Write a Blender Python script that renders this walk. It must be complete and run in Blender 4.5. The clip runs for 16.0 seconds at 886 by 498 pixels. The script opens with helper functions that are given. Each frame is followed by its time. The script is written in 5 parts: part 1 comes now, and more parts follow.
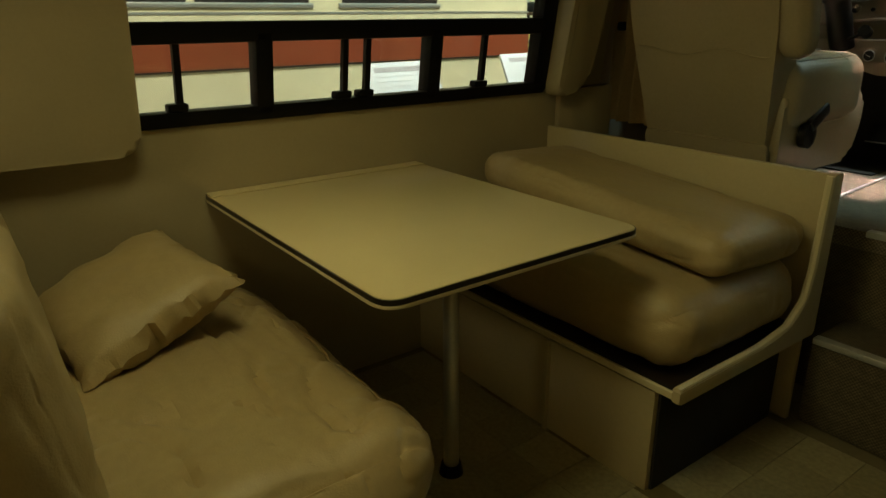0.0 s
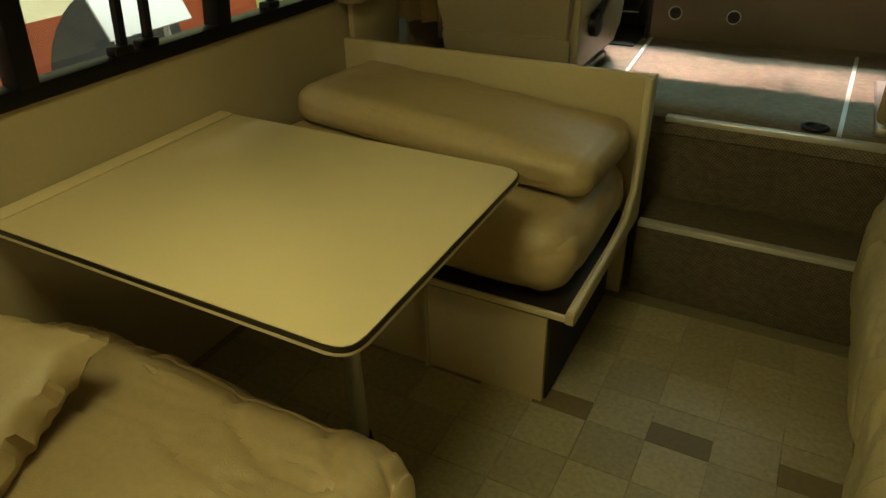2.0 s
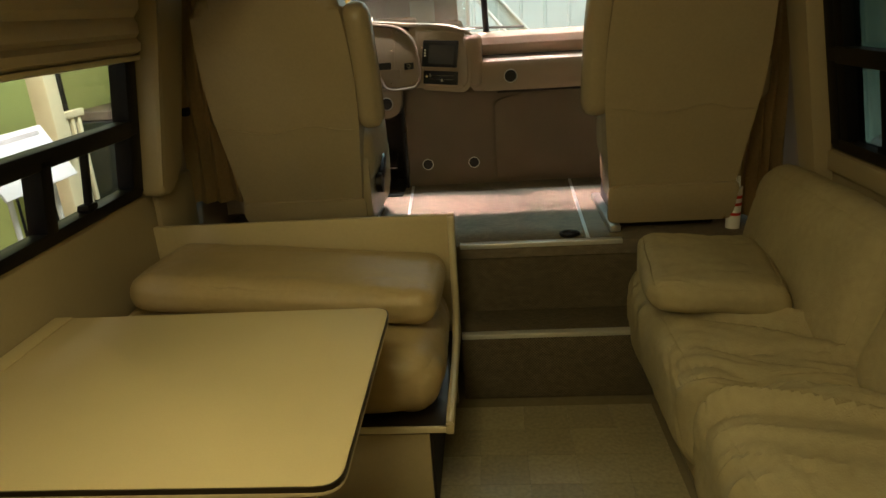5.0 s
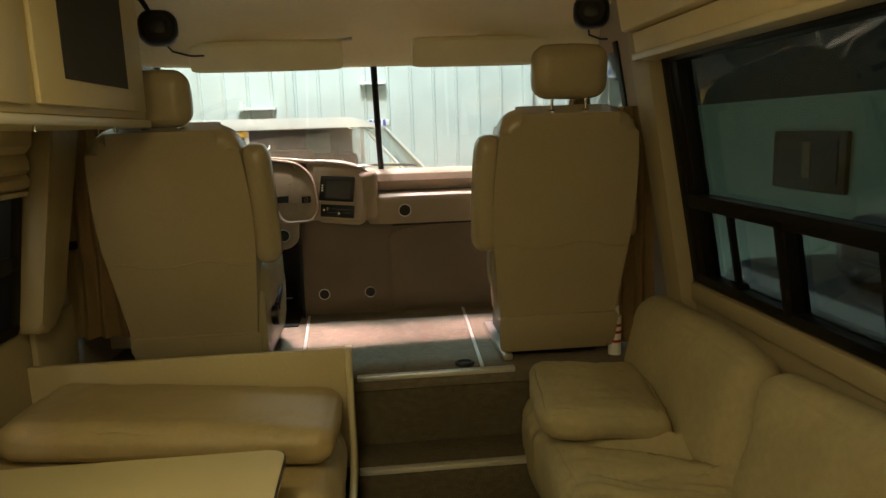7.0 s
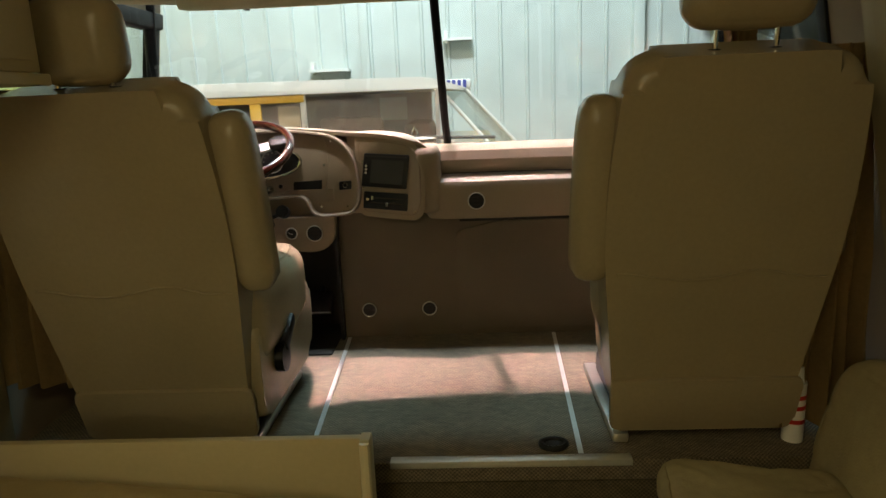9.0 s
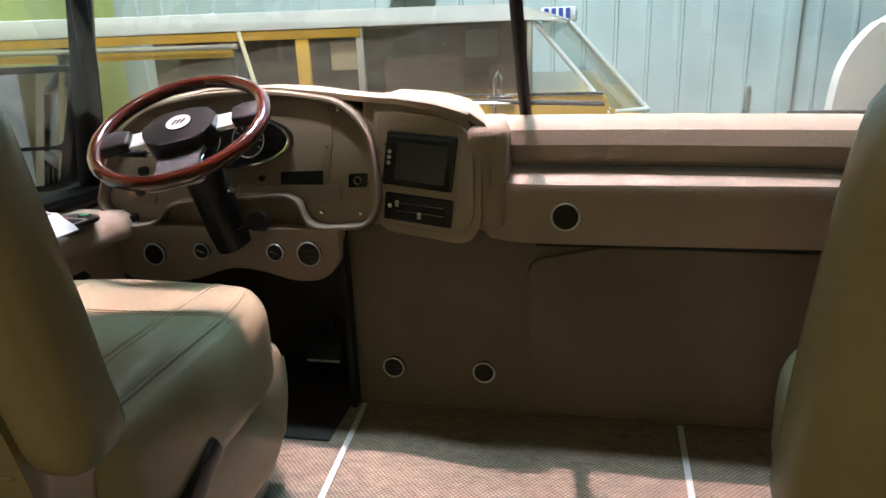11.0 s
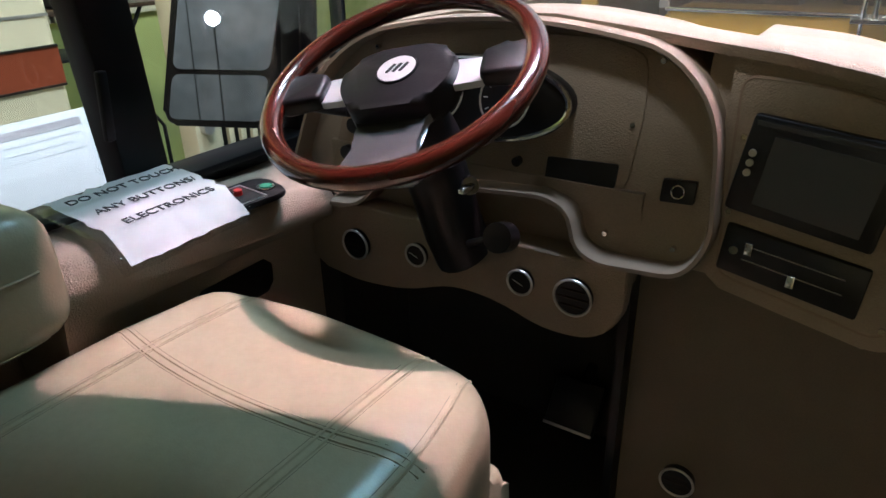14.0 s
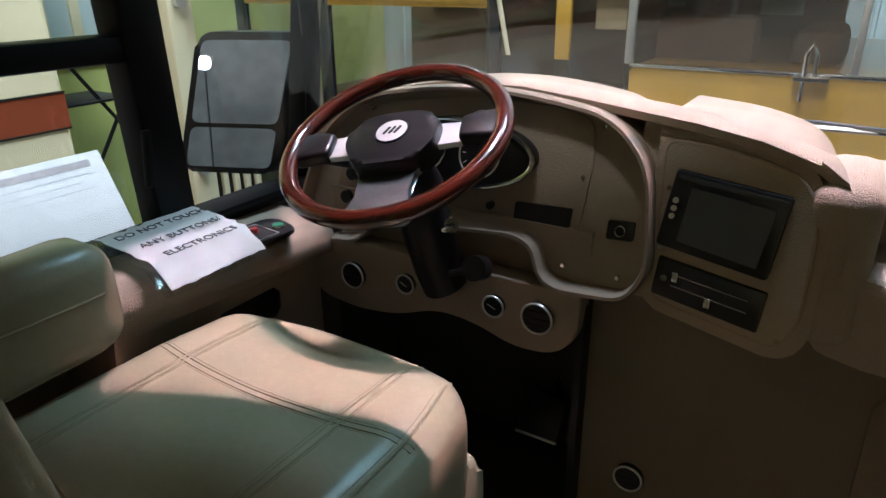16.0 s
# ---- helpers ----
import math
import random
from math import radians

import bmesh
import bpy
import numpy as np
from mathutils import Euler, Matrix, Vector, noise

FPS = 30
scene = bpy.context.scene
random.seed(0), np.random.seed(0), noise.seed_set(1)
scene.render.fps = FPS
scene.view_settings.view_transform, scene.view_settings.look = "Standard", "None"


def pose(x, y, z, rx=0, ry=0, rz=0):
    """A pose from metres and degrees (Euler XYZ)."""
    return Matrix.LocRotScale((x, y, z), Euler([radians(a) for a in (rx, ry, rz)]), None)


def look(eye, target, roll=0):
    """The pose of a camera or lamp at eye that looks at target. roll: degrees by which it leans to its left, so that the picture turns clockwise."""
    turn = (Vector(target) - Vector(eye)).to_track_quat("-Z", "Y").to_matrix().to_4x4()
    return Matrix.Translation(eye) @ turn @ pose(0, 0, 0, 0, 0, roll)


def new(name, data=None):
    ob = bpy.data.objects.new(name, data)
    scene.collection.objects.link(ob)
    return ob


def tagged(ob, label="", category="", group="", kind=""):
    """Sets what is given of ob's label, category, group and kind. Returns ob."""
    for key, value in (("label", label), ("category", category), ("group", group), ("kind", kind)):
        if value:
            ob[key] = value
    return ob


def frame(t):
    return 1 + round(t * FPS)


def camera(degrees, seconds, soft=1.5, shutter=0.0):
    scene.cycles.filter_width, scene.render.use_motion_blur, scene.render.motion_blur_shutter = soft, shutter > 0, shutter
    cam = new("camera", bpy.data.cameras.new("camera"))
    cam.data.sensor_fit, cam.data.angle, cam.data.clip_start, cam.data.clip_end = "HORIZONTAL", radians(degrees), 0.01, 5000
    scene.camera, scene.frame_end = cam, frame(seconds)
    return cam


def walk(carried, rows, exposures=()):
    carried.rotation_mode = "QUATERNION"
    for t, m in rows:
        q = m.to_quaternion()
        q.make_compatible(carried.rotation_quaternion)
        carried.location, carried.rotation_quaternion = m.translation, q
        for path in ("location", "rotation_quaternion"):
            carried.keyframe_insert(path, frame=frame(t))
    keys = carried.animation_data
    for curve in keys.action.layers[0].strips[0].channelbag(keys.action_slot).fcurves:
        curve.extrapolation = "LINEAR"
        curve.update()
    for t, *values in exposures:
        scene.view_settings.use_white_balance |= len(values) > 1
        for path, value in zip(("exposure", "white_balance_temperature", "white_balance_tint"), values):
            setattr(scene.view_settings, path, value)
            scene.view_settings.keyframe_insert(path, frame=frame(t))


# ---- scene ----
cam = camera(66.4, 16.0)
PATH = [
    (0, (0.761, 0.123, 1.209), (-0.758, 1.246, 0.552), -0.3),
    (0.5, (0.64, 0.122, 1.261), (-0.64, 1.404, 0.413), -0.1),
    (0.6, (0.618, 0.119, 1.275), (-0.63, 1.405, 0.385), 0.2),
    (1, (0.506, 0.104, 1.352), (-0.598, 1.401, 0.305), 0.1),
    (1.5, (0.412, 0.048, 1.407), (-0.54, 1.447, 0.341), -0.5),
    (2, (0.333, 0.057, 1.407), (-0.492, 1.548, 0.361), -1.6),
    (2.5, (0.249, 0.103, 1.429), (-0.519, 1.654, 0.428), -3.0),
    (3, (0.219, 0.082, 1.439), (-0.445, 1.731, 0.521), -3.1),
    (3.5, (0.161, -0.032, 1.466), (-0.267, 1.699, 0.562), -3.1),
    (3.7, (0.149, -0.066, 1.466), (-0.207, 1.694, 0.585), -3.4),
    (5.8, (0.034, -0.334, 1.518), (0.005, 1.591, 0.979), -2.7),
    (6, (0.023, -0.348, 1.526), (0.046, 1.587, 1.019), -2.3),
    (6.5, (0.042, -0.367, 1.544), (0.175, 1.584, 1.125), -1.3),
    (7, (0.08, -0.303, 1.55), (0.258, 1.659, 1.204), -2.0),
    (7.5, (0.144, -0.106, 1.545), (0.274, 1.866, 1.239), -3.6),
    (8, (0.213, 0.093, 1.527), (0.189, 2.072, 1.236), -4.2),
    (8.5, (0.222, 0.339, 1.502), (0.147, 2.296, 1.097), -3.5),
    (8.7, (0.203, 0.472, 1.515), (0.131, 2.426, 1.095), -2.9),
    (10.8, (0.25, 1.653, 1.561), (-0.13, 3.522, 0.959), -2.1),
    (11, (0.238, 1.73, 1.562), (-0.151, 3.593, 0.948), -2.2),
    (11.5, (0.207, 1.923, 1.565), (-0.398, 3.716, 0.917), -3.3),
    (12, (0.201, 2.075, 1.579), (-0.681, 3.74, 0.909), -3.6),
    (12.5, (0.136, 2.18, 1.582), (-0.94, 3.719, 0.891), -5.0),
    (13, (0.025, 2.303, 1.574), (-1.075, 3.794, 0.821), -4.8),
    (13.5, (-0.056, 2.36, 1.559), (-1.095, 3.86, 0.741), -2.8),
    (14, (-0.088, 2.385, 1.563), (-1.087, 3.888, 0.701), -1.4),
    (14.5, (-0.095, 2.386, 1.574), (-1.117, 3.873, 0.71), -1.7),
    (15, (-0.082, 2.37, 1.585), (-1.111, 3.865, 0.746), -2.1),
    (15.5, (-0.048, 2.314, 1.603), (-1.045, 3.852, 0.805), -1.9),
    (16, (0.016, 2.216, 1.638), (-0.962, 3.787, 0.879), -0.6),
]
walk(cam, [(t, look(eye, target, roll)) for t, eye, target, roll in PATH], [(0, -0.4, 6500, -1), (0.5, -0.15, 6500, -3), (1, 0.15, 6500, -3), (1.5, 0.25, 6500, -3), (3.5, 0.15, 6500, 7), (7, 0.12, 6500, 14), (8.5, -0.1, 6350, 14), (11, -0.1, 5600, 11), (12, -0.08, 5450, 12), (13.5, -0.45, 5300, 15), (14.5, -0.65, 5300, 15), (16, -0.68, 5300, 15)])
from mathutils.bvhtree import BVHTree


# ---- light ----
world = bpy.data.worlds.new("hall")
scene.world = world
world.use_nodes = True
world.node_tree.nodes["Background"].inputs[0].default_value = (0.55, 0.62, 0.62, 1)
world.node_tree.nodes["Background"].inputs[1].default_value = 0.02


def area_lamp(name, eye, target, size, watts, colour, size_y=None, spread=180):
    data = bpy.data.lights.new(name, "AREA")
    data.energy, data.color, data.size = watts, colour, size
    if size_y:
        data.shape, data.size_y = "RECTANGLE", size_y
    data.spread = math.radians(spread)
    ob = new(name, data)
    ob.matrix_world = look(eye, target)
    return ob


area_lamp("hall_lamp_warm", (-0.78, 4.90, 6.8), (-0.2, 3.05, 0.8), 0.10, 51, (1.0, 0.60, 0.54), None, 34)
area_lamp("hall_lamp_warm_side", (-2.6, 4.9, 6.8), (0.42, 3.35, 1.2), 0.15, 1.7, (1.0, 0.66, 0.55), None, 10)
area_lamp("hall_lamp_cool", (0.2, 5.9, 6.7), (0.1, 3.2, 0.6), 1.6, 165, (0.58, 0.97, 0.98), 0.5)
area_lamp("hall_lamp_left", (-0.3, 1.6, 5.8), (-3.6, 2.0, 0.8), 1.2, 430, (1.0, 0.92, 0.74))
area_lamp("hall_lamp_corner", (-3.0, 6.6, 4.6), (-2.6, 4.4, 0.6), 0.6, 52, (1.0, 0.95, 0.80), None, 54)
area_lamp("hall_lamp_front", (-0.5, 4.3, 6.6), (0.0, 8.5, 2.0), 1.6, 520, (0.90, 1.0, 0.98), 0.6)
area_lamp("hall_lamp_right", (3.0, 6.8, 5.0), (4.2, 6.0, 1.0), 0.8, 14, (0.75, 1.0, 0.92))
area_lamp("hall_lamp_rear", (-2.0, -5.0, 6.6), (-2.6, -8.0, 1.5), 1.4, 460, (1.0, 0.97, 0.92), 0.6)
area_lamp("ceiling_lamp_glow", (-0.2, 0.45, 2.06), (-0.2, 0.45, 0.0), 0.45, 8.0, (1.0, 0.86, 0.42))
dome = bpy.data.lights.new("rear_lamp_glow", "POINT")
dome.energy, dome.color, dome.shadow_soft_size = 16.5, (1.0, 0.84, 0.45), 0.12
new("rear_lamp_glow", dome).location = (-0.35, -1.1, 1.74)


# ---- materials ----
def material(name, colour, rough=0.6, metal=0.0, grain=0.0, scale=40.0, bump=0.0, bump_scale=200.0, blotch=0.12, spec=0.5, coat=0.0, tint=None, emission=0.0):
    mat = bpy.data.materials.new(name)
    mat.use_nodes = True
    nt = mat.node_tree
    b = nt.nodes["Principled BSDF"]
    b.inputs["Roughness"].default_value, b.inputs["Metallic"].default_value = rough, metal
    b.inputs["Specular IOR Level"].default_value = spec
    b.inputs["Coat Weight"].default_value = coat
    b.inputs["Coat Roughness"].default_value = 0.12
    co = nt.nodes.new("ShaderNodeTexCoord")
    n1 = nt.nodes.new("ShaderNodeTexNoise")
    n1.inputs["Scale"].default_value, n1.inputs["Detail"].default_value = scale, 6
    n2 = nt.nodes.new("ShaderNodeTexNoise")
    n2.inputs["Scale"].default_value, n2.inputs["Detail"].default_value = 2.7, 4
    for n in (n1, n2):
        nt.links.new(co.outputs["Object"], n.inputs["Vector"])
    dark = tuple(c * (1 - grain) for c in colour)
    light = tuple(min(1, c * (1 + grain)) for c in colour)
    mix = nt.nodes.new("ShaderNodeMix")
    mix.data_type = "RGBA"
    mix.inputs[6].default_value, mix.inputs[7].default_value = (*dark, 1), (*light, 1)
    nt.links.new(n1.outputs[0], mix.inputs[0])
    mul = nt.nodes.new("ShaderNodeMix")
    mul.data_type, mul.blend_type = "RGBA", "MULTIPLY"
    mul.inputs[0].default_value = 1.0
    ramp = nt.nodes.new("ShaderNodeValToRGB")
    lo = 1 - blotch
    t2 = tint or (1, 1, 1)
    ramp.color_ramp.elements[0].color = (lo * t2[0], lo * t2[1], lo * t2[2], 1)
    ramp.color_ramp.elements[0].position, ramp.color_ramp.elements[1].position = 0.35, 0.65
    nt.links.new(n2.outputs[0], ramp.inputs[0])
    nt.links.new(mix.outputs[2], mul.inputs[6])
    nt.links.new(ramp.outputs[0], mul.inputs[7])
    nt.links.new(mul.outputs[2], b.inputs["Base Color"])
    if bump:
        n3 = nt.nodes.new("ShaderNodeTexNoise")
        n3.inputs["Scale"].default_value, n3.inputs["Detail"].default_value = bump_scale, 3
        nt.links.new(co.outputs["Object"], n3.inputs["Vector"])
        bp = nt.nodes.new("ShaderNodeBump")
        bp.inputs["Strength"].default_value, bp.inputs["Distance"].default_value = bump, 0.004
        nt.links.new(n3.outputs[0], bp.inputs["Height"])
        nt.links.new(bp.outputs[0], b.inputs["Normal"])
    if emission:
        b.inputs["Emission Color"].default_value = (*colour, 1)
        b.inputs["Emission Strength"].default_value = emission
    return mat


def glass_material(name, colour=(1, 1, 1), rough=0.0, mix=0.05):
    mat = bpy.data.materials.new(name)
    mat.use_nodes = True
    nt = mat.node_tree
    out = nt.nodes["Material Output"]
    tr, gl, ms, lw = (nt.nodes.new(k) for k in ("ShaderNodeBsdfTransparent", "ShaderNodeBsdfGlossy", "ShaderNodeMixShader", "ShaderNodeLayerWeight"))
    tr.inputs[0].default_value = (*colour, 1)
    gl.inputs["Roughness"].default_value = rough
    lw.inputs[0].default_value = 0.5
    pw4, sc = nt.nodes.new("ShaderNodeMath"), nt.nodes.new("ShaderNodeMath")
    pw4.operation, sc.operation = "POWER", "MULTIPLY_ADD"
    pw4.inputs[1].default_value, sc.inputs[1].default_value, sc.inputs[2].default_value = 4.0, 0.55, mix
    nt.links.new(lw.outputs["Facing"], pw4.inputs[0])
    nt.links.new(pw4.outputs[0], sc.inputs[0])
    nt.links.new(sc.outputs[0], ms.inputs[0])
    nt.links.new(tr.outputs[0], ms.inputs[1])
    nt.links.new(gl.outputs[0], ms.inputs[2])
    nt.links.new(ms.outputs[0], out.inputs[0])
    return mat


M_LEATHER = material("tan_leather", (0.45, 0.35, 0.185), 0.42, grain=0.10, scale=60, bump=0.25, bump_scale=260, blotch=0.14)
M_CAB_LEATHER = material("cab_seat_leather", (0.375, 0.31, 0.20), 0.27, grain=0.08, scale=90, bump=0.08, bump_scale=300, blotch=0.08)
M_VELOUR = material("beige_velour", (0.42, 0.36, 0.21), 0.85, grain=0.14, scale=45, bump=0.35, bump_scale=180, blotch=0.2)
M_WALL = material("wall_vinyl", (0.38, 0.32, 0.20), 0.62, grain=0.06, scale=120, bump=0.15, bump_scale=300, blotch=0.08)
M_CEIL = material("ceiling_vinyl", (0.78, 0.665, 0.42), 0.6, grain=0.05, scale=60, bump=0.12, bump_scale=120, blotch=0.08)
M_LAM = material("cream_laminate", (0.62, 0.52, 0.30), 0.62, grain=0.04, scale=200, blotch=0.06)
M_BOARD = material("beige_board", (0.50, 0.42, 0.25), 0.5, grain=0.06, scale=80, blotch=0.08)
M_EDGE = material("dark_edge", (0.018, 0.013, 0.01), 0.3)
M_CREAM = material("cream_edge", (0.7, 0.62, 0.42), 0.4)
M_BLACK = material("black_plastic", (0.008, 0.008, 0.009), 0.38, spec=0.3, grain=0.2, scale=100, bump=0.1, bump_scale=400)
M_FRAME = material("black_window_frame", (0.004, 0.004, 0.005), 0.45, spec=0.16)
M_CHROME = material("chrome", (0.75, 0.75, 0.74), 0.14, 1.0)
M_SPOKE = material("satin_aluminium", (0.72, 0.72, 0.71), 0.38, 0.45)
M_RINGS = material("bright_ring", (0.66, 0.66, 0.64), 0.28, 0.6)
M_STEEL = material("brushed_steel", (0.62, 0.60, 0.56), 0.34, 0.75, grain=0.1, scale=90)
M_STRIP = material("aluminium_strip", (0.8, 0.8, 0.78), 0.35, 0.6, grain=0.1, scale=90)
M_CARPET = material("cab_carpet", (0.215, 0.185, 0.14), 0.95, grain=0.45, scale=240, bump=0.8, bump_scale=420, blotch=0.15)
def woven(mat, scale):
    """Adds the threads of a coarse weave to a material."""
    nt = mat.node_tree
    b = nt.nodes["Principled BSDF"]
    co = nt.nodes.new("ShaderNodeTexCoord")
    was = b.inputs["Base Color"].links[0].from_socket
    ch = nt.nodes.new("ShaderNodeTexChecker")
    ch.inputs["Scale"].default_value = scale
    ch.inputs["Color1"].default_value, ch.inputs["Color2"].default_value = (1.25, 1.2, 1.15, 1), (0.62, 0.62, 0.62, 1)
    wv = nt.nodes.new("ShaderNodeTexNoise")
    wv.inputs["Scale"].default_value = 60
    mp = nt.nodes.new("ShaderNodeMapping")
    mp.inputs["Scale"].default_value = (0.6, 1.3, 1.0)
    nt.links.new(co.outputs["Object"], mp.inputs["Vector"])
    nt.links.new(mp.outputs[0], wv.inputs["Vector"])
    nt.links.new(co.outputs["Object"], ch.inputs["Vector"])
    mu, mv = nt.nodes.new("ShaderNodeMix"), nt.nodes.new("ShaderNodeMix")
    for m in (mu, mv):
        m.data_type, m.blend_type = "RGBA", "MULTIPLY"
        m.inputs[0].default_value = 1.0
    rp = nt.nodes.new("ShaderNodeValToRGB")
    rp.color_ramp.elements[0].color, rp.color_ramp.elements[1].color = (0.78, 0.78, 0.78, 1), (1.2, 1.18, 1.15, 1)
    rp.color_ramp.elements[0].position, rp.color_ramp.elements[1].position = 0.3, 0.7
    nt.links.new(wv.outputs[0], rp.inputs[0])
    nt.links.new(was, mu.inputs[6])
    nt.links.new(ch.outputs[0], mu.inputs[7])
    nt.links.new(mu.outputs[2], mv.inputs[6])
    nt.links.new(rp.outputs[0], mv.inputs[7])
    nt.links.new(mv.outputs[2], b.inputs["Base Color"])


woven(M_CARPET, 170)
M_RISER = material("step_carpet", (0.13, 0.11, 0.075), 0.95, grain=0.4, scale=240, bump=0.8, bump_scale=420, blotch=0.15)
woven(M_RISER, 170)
M_VISOR = material("visor_vinyl", (0.80, 0.72, 0.52), 0.5, grain=0.05, scale=60, bump=0.2, bump_scale=160, blotch=0.1)
M_STITCH = material("stitch_thread", (0.17, 0.135, 0.08), 0.8)
M_TILE = material("floor_tile", (0.34, 0.30, 0.18), 0.36, grain=0.42, scale=70, bump=0.1, bump_scale=150, blotch=0.16)
M_TILE_BROWN = material("brown_tile", (0.19, 0.145, 0.062), 0.42, grain=0.2, scale=55, bump=0.1, bump_scale=150, blotch=0.16)


def laid(mat):
    """Runs the pattern on over all the pieces and varies them one by one."""
    nt = mat.node_tree
    geo = nt.nodes.new("ShaderNodeNewGeometry")
    for n in [n for n in nt.nodes if n.type == "TEX_NOISE"]:
        nt.links.new(geo.outputs["Position"], n.inputs["Vector"])
    info = nt.nodes.new("ShaderNodeObjectInfo")
    rng = nt.nodes.new("ShaderNodeMapRange")
    rng.inputs["To Min"].default_value, rng.inputs["To Max"].default_value = 0.84, 1.12
    nt.links.new(info.outputs["Random"], rng.inputs["Value"])
    hsv = nt.nodes.new("ShaderNodeHueSaturation")
    b = nt.nodes["Principled BSDF"]
    nt.links.new(b.inputs["Base Color"].links[0].from_socket, hsv.inputs["Color"])
    nt.links.new(rng.outputs[0], hsv.inputs["Value"])
    nt.links.new(hsv.outputs[0], b.inputs["Base Color"])


laid(M_TILE)
laid(M_TILE_BROWN)
M_GROUT = material("grout", (0.20, 0.17, 0.10), 0.8, grain=0.2)
M_DASH = material("dash_vinyl", (0.33, 0.262, 0.195), 0.72, grain=0.12, scale=320, bump=0.6, bump_scale=380, blotch=0.08)
# Dash vinyl darkened: the shade below the dash is put into its colour.
M_BULK_SHADED = material("bulkhead_vinyl_shaded", (0.145, 0.115, 0.08), 0.8, grain=0.14, scale=300, bump=0.6, bump_scale=380, blotch=0.16)
M_DASH_TRIM = material("dash_trim", (0.31, 0.235, 0.175), 0.78, grain=0.05, scale=200, spec=0.2)
M_WOOD = material("cherry_wood", (0.075, 0.013, 0.007), 0.16, grain=0.35, scale=14, blotch=0.35, coat=0.8)
M_SCREEN = material("screen_glass", (0.06, 0.058, 0.055), 0.16, spec=0.8)
M_PAPER = material("white_paper", (0.82, 0.82, 0.80), 0.55, blotch=0.04)
M_SIGN = material("sign_board", (0.62, 0.61, 0.64), 0.45, blotch=0.05)
M_INK = material("black_ink", (0.02, 0.02, 0.02), 0.6)
M_CURTAIN = material("gold_curtain", (0.36, 0.245, 0.11), 0.85, grain=0.2, scale=70, bump=0.3, bump_scale=220, blotch=0.2)
M_HALLWALL = material("corrugated_white", (0.56, 0.62, 0.60), 0.5, grain=0.03, scale=8, blotch=0.10)
M_YELLOW = material("yellow_paint", (0.62, 0.36, 0.04), 0.28, grain=0.05, coat=0.5)
M_WHITEP = material("white_paint", (0.78, 0.80, 0.78), 0.3, grain=0.03, coat=0.4)
M_CREAMP = material("cream_paint", (0.80, 0.70, 0.46), 0.35, grain=0.03, coat=0.3)
M_RED = material("rust_red_paint", (0.25, 0.05, 0.018), 0.4, grain=0.08, coat=0.2)
M_GREENW = material("yellow_green_wall", (0.50, 0.52, 0.16), 0.7, grain=0.06, scale=12)
M_TEAL = material("teal_wall", (0.30, 0.42, 0.38), 0.7, grain=0.05, scale=10)
M_CONCRETE = material("hall_concrete", (0.28, 0.27, 0.24), 0.6, grain=0.15, scale=6)
M_DARKGLASS = material("tinted_window", (0.035, 0.03, 0.03), 0.06, spec=0.6)
M_MIRROR = material("mirror_glass", (0.85, 0.86, 0.86), 0.02, 1.0)
M_GLASS = glass_material("clear_glass", (0.94, 0.96, 0.95))
M_WINDSCREEN = glass_material("windscreen_glass", (0.93, 0.95, 0.94), 0.02, 0.135)
M_NOSEGLASS = glass_material("pale_reflecting_glass", (0.62, 0.66, 0.62), 0.08, 0.22)
M_LACE = material("lace_fabric", (0.62, 0.60, 0.42), 0.85, grain=0.25, scale=60, bump=0.3, bump_scale=120)
M_BROWNSTRIPE = material("brown_canvas", (0.16, 0.07, 0.045), 0.8, grain=0.15)
M_DARKSILVER = material("dark_polished_metal", (0.30, 0.30, 0.31), 0.25, 0.8)
M_TINT = glass_material("tinted_glass", (0.50, 0.54, 0.52))
M_REDB = material("red_button", (0.5, 0.02, 0.015), 0.35)
M_GREENB = material("green_light", (0.03, 0.25, 0.12), 0.3)
M_GLOW = material("spotlight_lens", (1.0, 0.98, 0.94), 0.3, emission=40.0)
M_HALLDARK = material("hall_dark", (0.05, 0.055, 0.055), 0.8, grain=0.2, scale=4)
M_HALLBACK = material("hall_back_wall", (0.30, 0.31, 0.30), 0.8, grain=0.2, scale=4, blotch=0.3)
M_DARKWOOD = material("dark_wood", (0.06, 0.035, 0.02), 0.4, grain=0.3, scale=20)
M_PICTURE = material("dark_picture", (0.05, 0.035, 0.03), 0.5, grain=0.6, scale=7, blotch=0.5)
M_GOLDISH = material("pale_shape", (0.28, 0.20, 0.11), 0.5, grain=0.5, scale=14)
M_DIMPAINT = material("dark_paint", (0.02, 0.022, 0.025), 0.25, coat=0.4)
M_SMOKE = glass_material("smoky_glass", (0.85, 0.82, 0.80))
M_BROWNINT = material("brown_interior", (0.34, 0.28, 0.24), 0.8, grain=0.15, scale=12)
M_PALEWIN = material("pale_window", (0.55, 0.62, 0.60), 0.2)
M_BLUE = material("blue_mark", (0.03, 0.05, 0.30), 0.4)
M_GREYINK = material("grey_picture", (0.42, 0.38, 0.40), 0.6, grain=0.4, scale=30)
M_PALEINK = material("faint_ink", (0.56, 0.55, 0.58), 0.6)
# Near-black for dark parts and for shade painted into recesses.
M_DIM = material("dark_parts_and_shade", (0.02, 0.018, 0.015), 0.9)


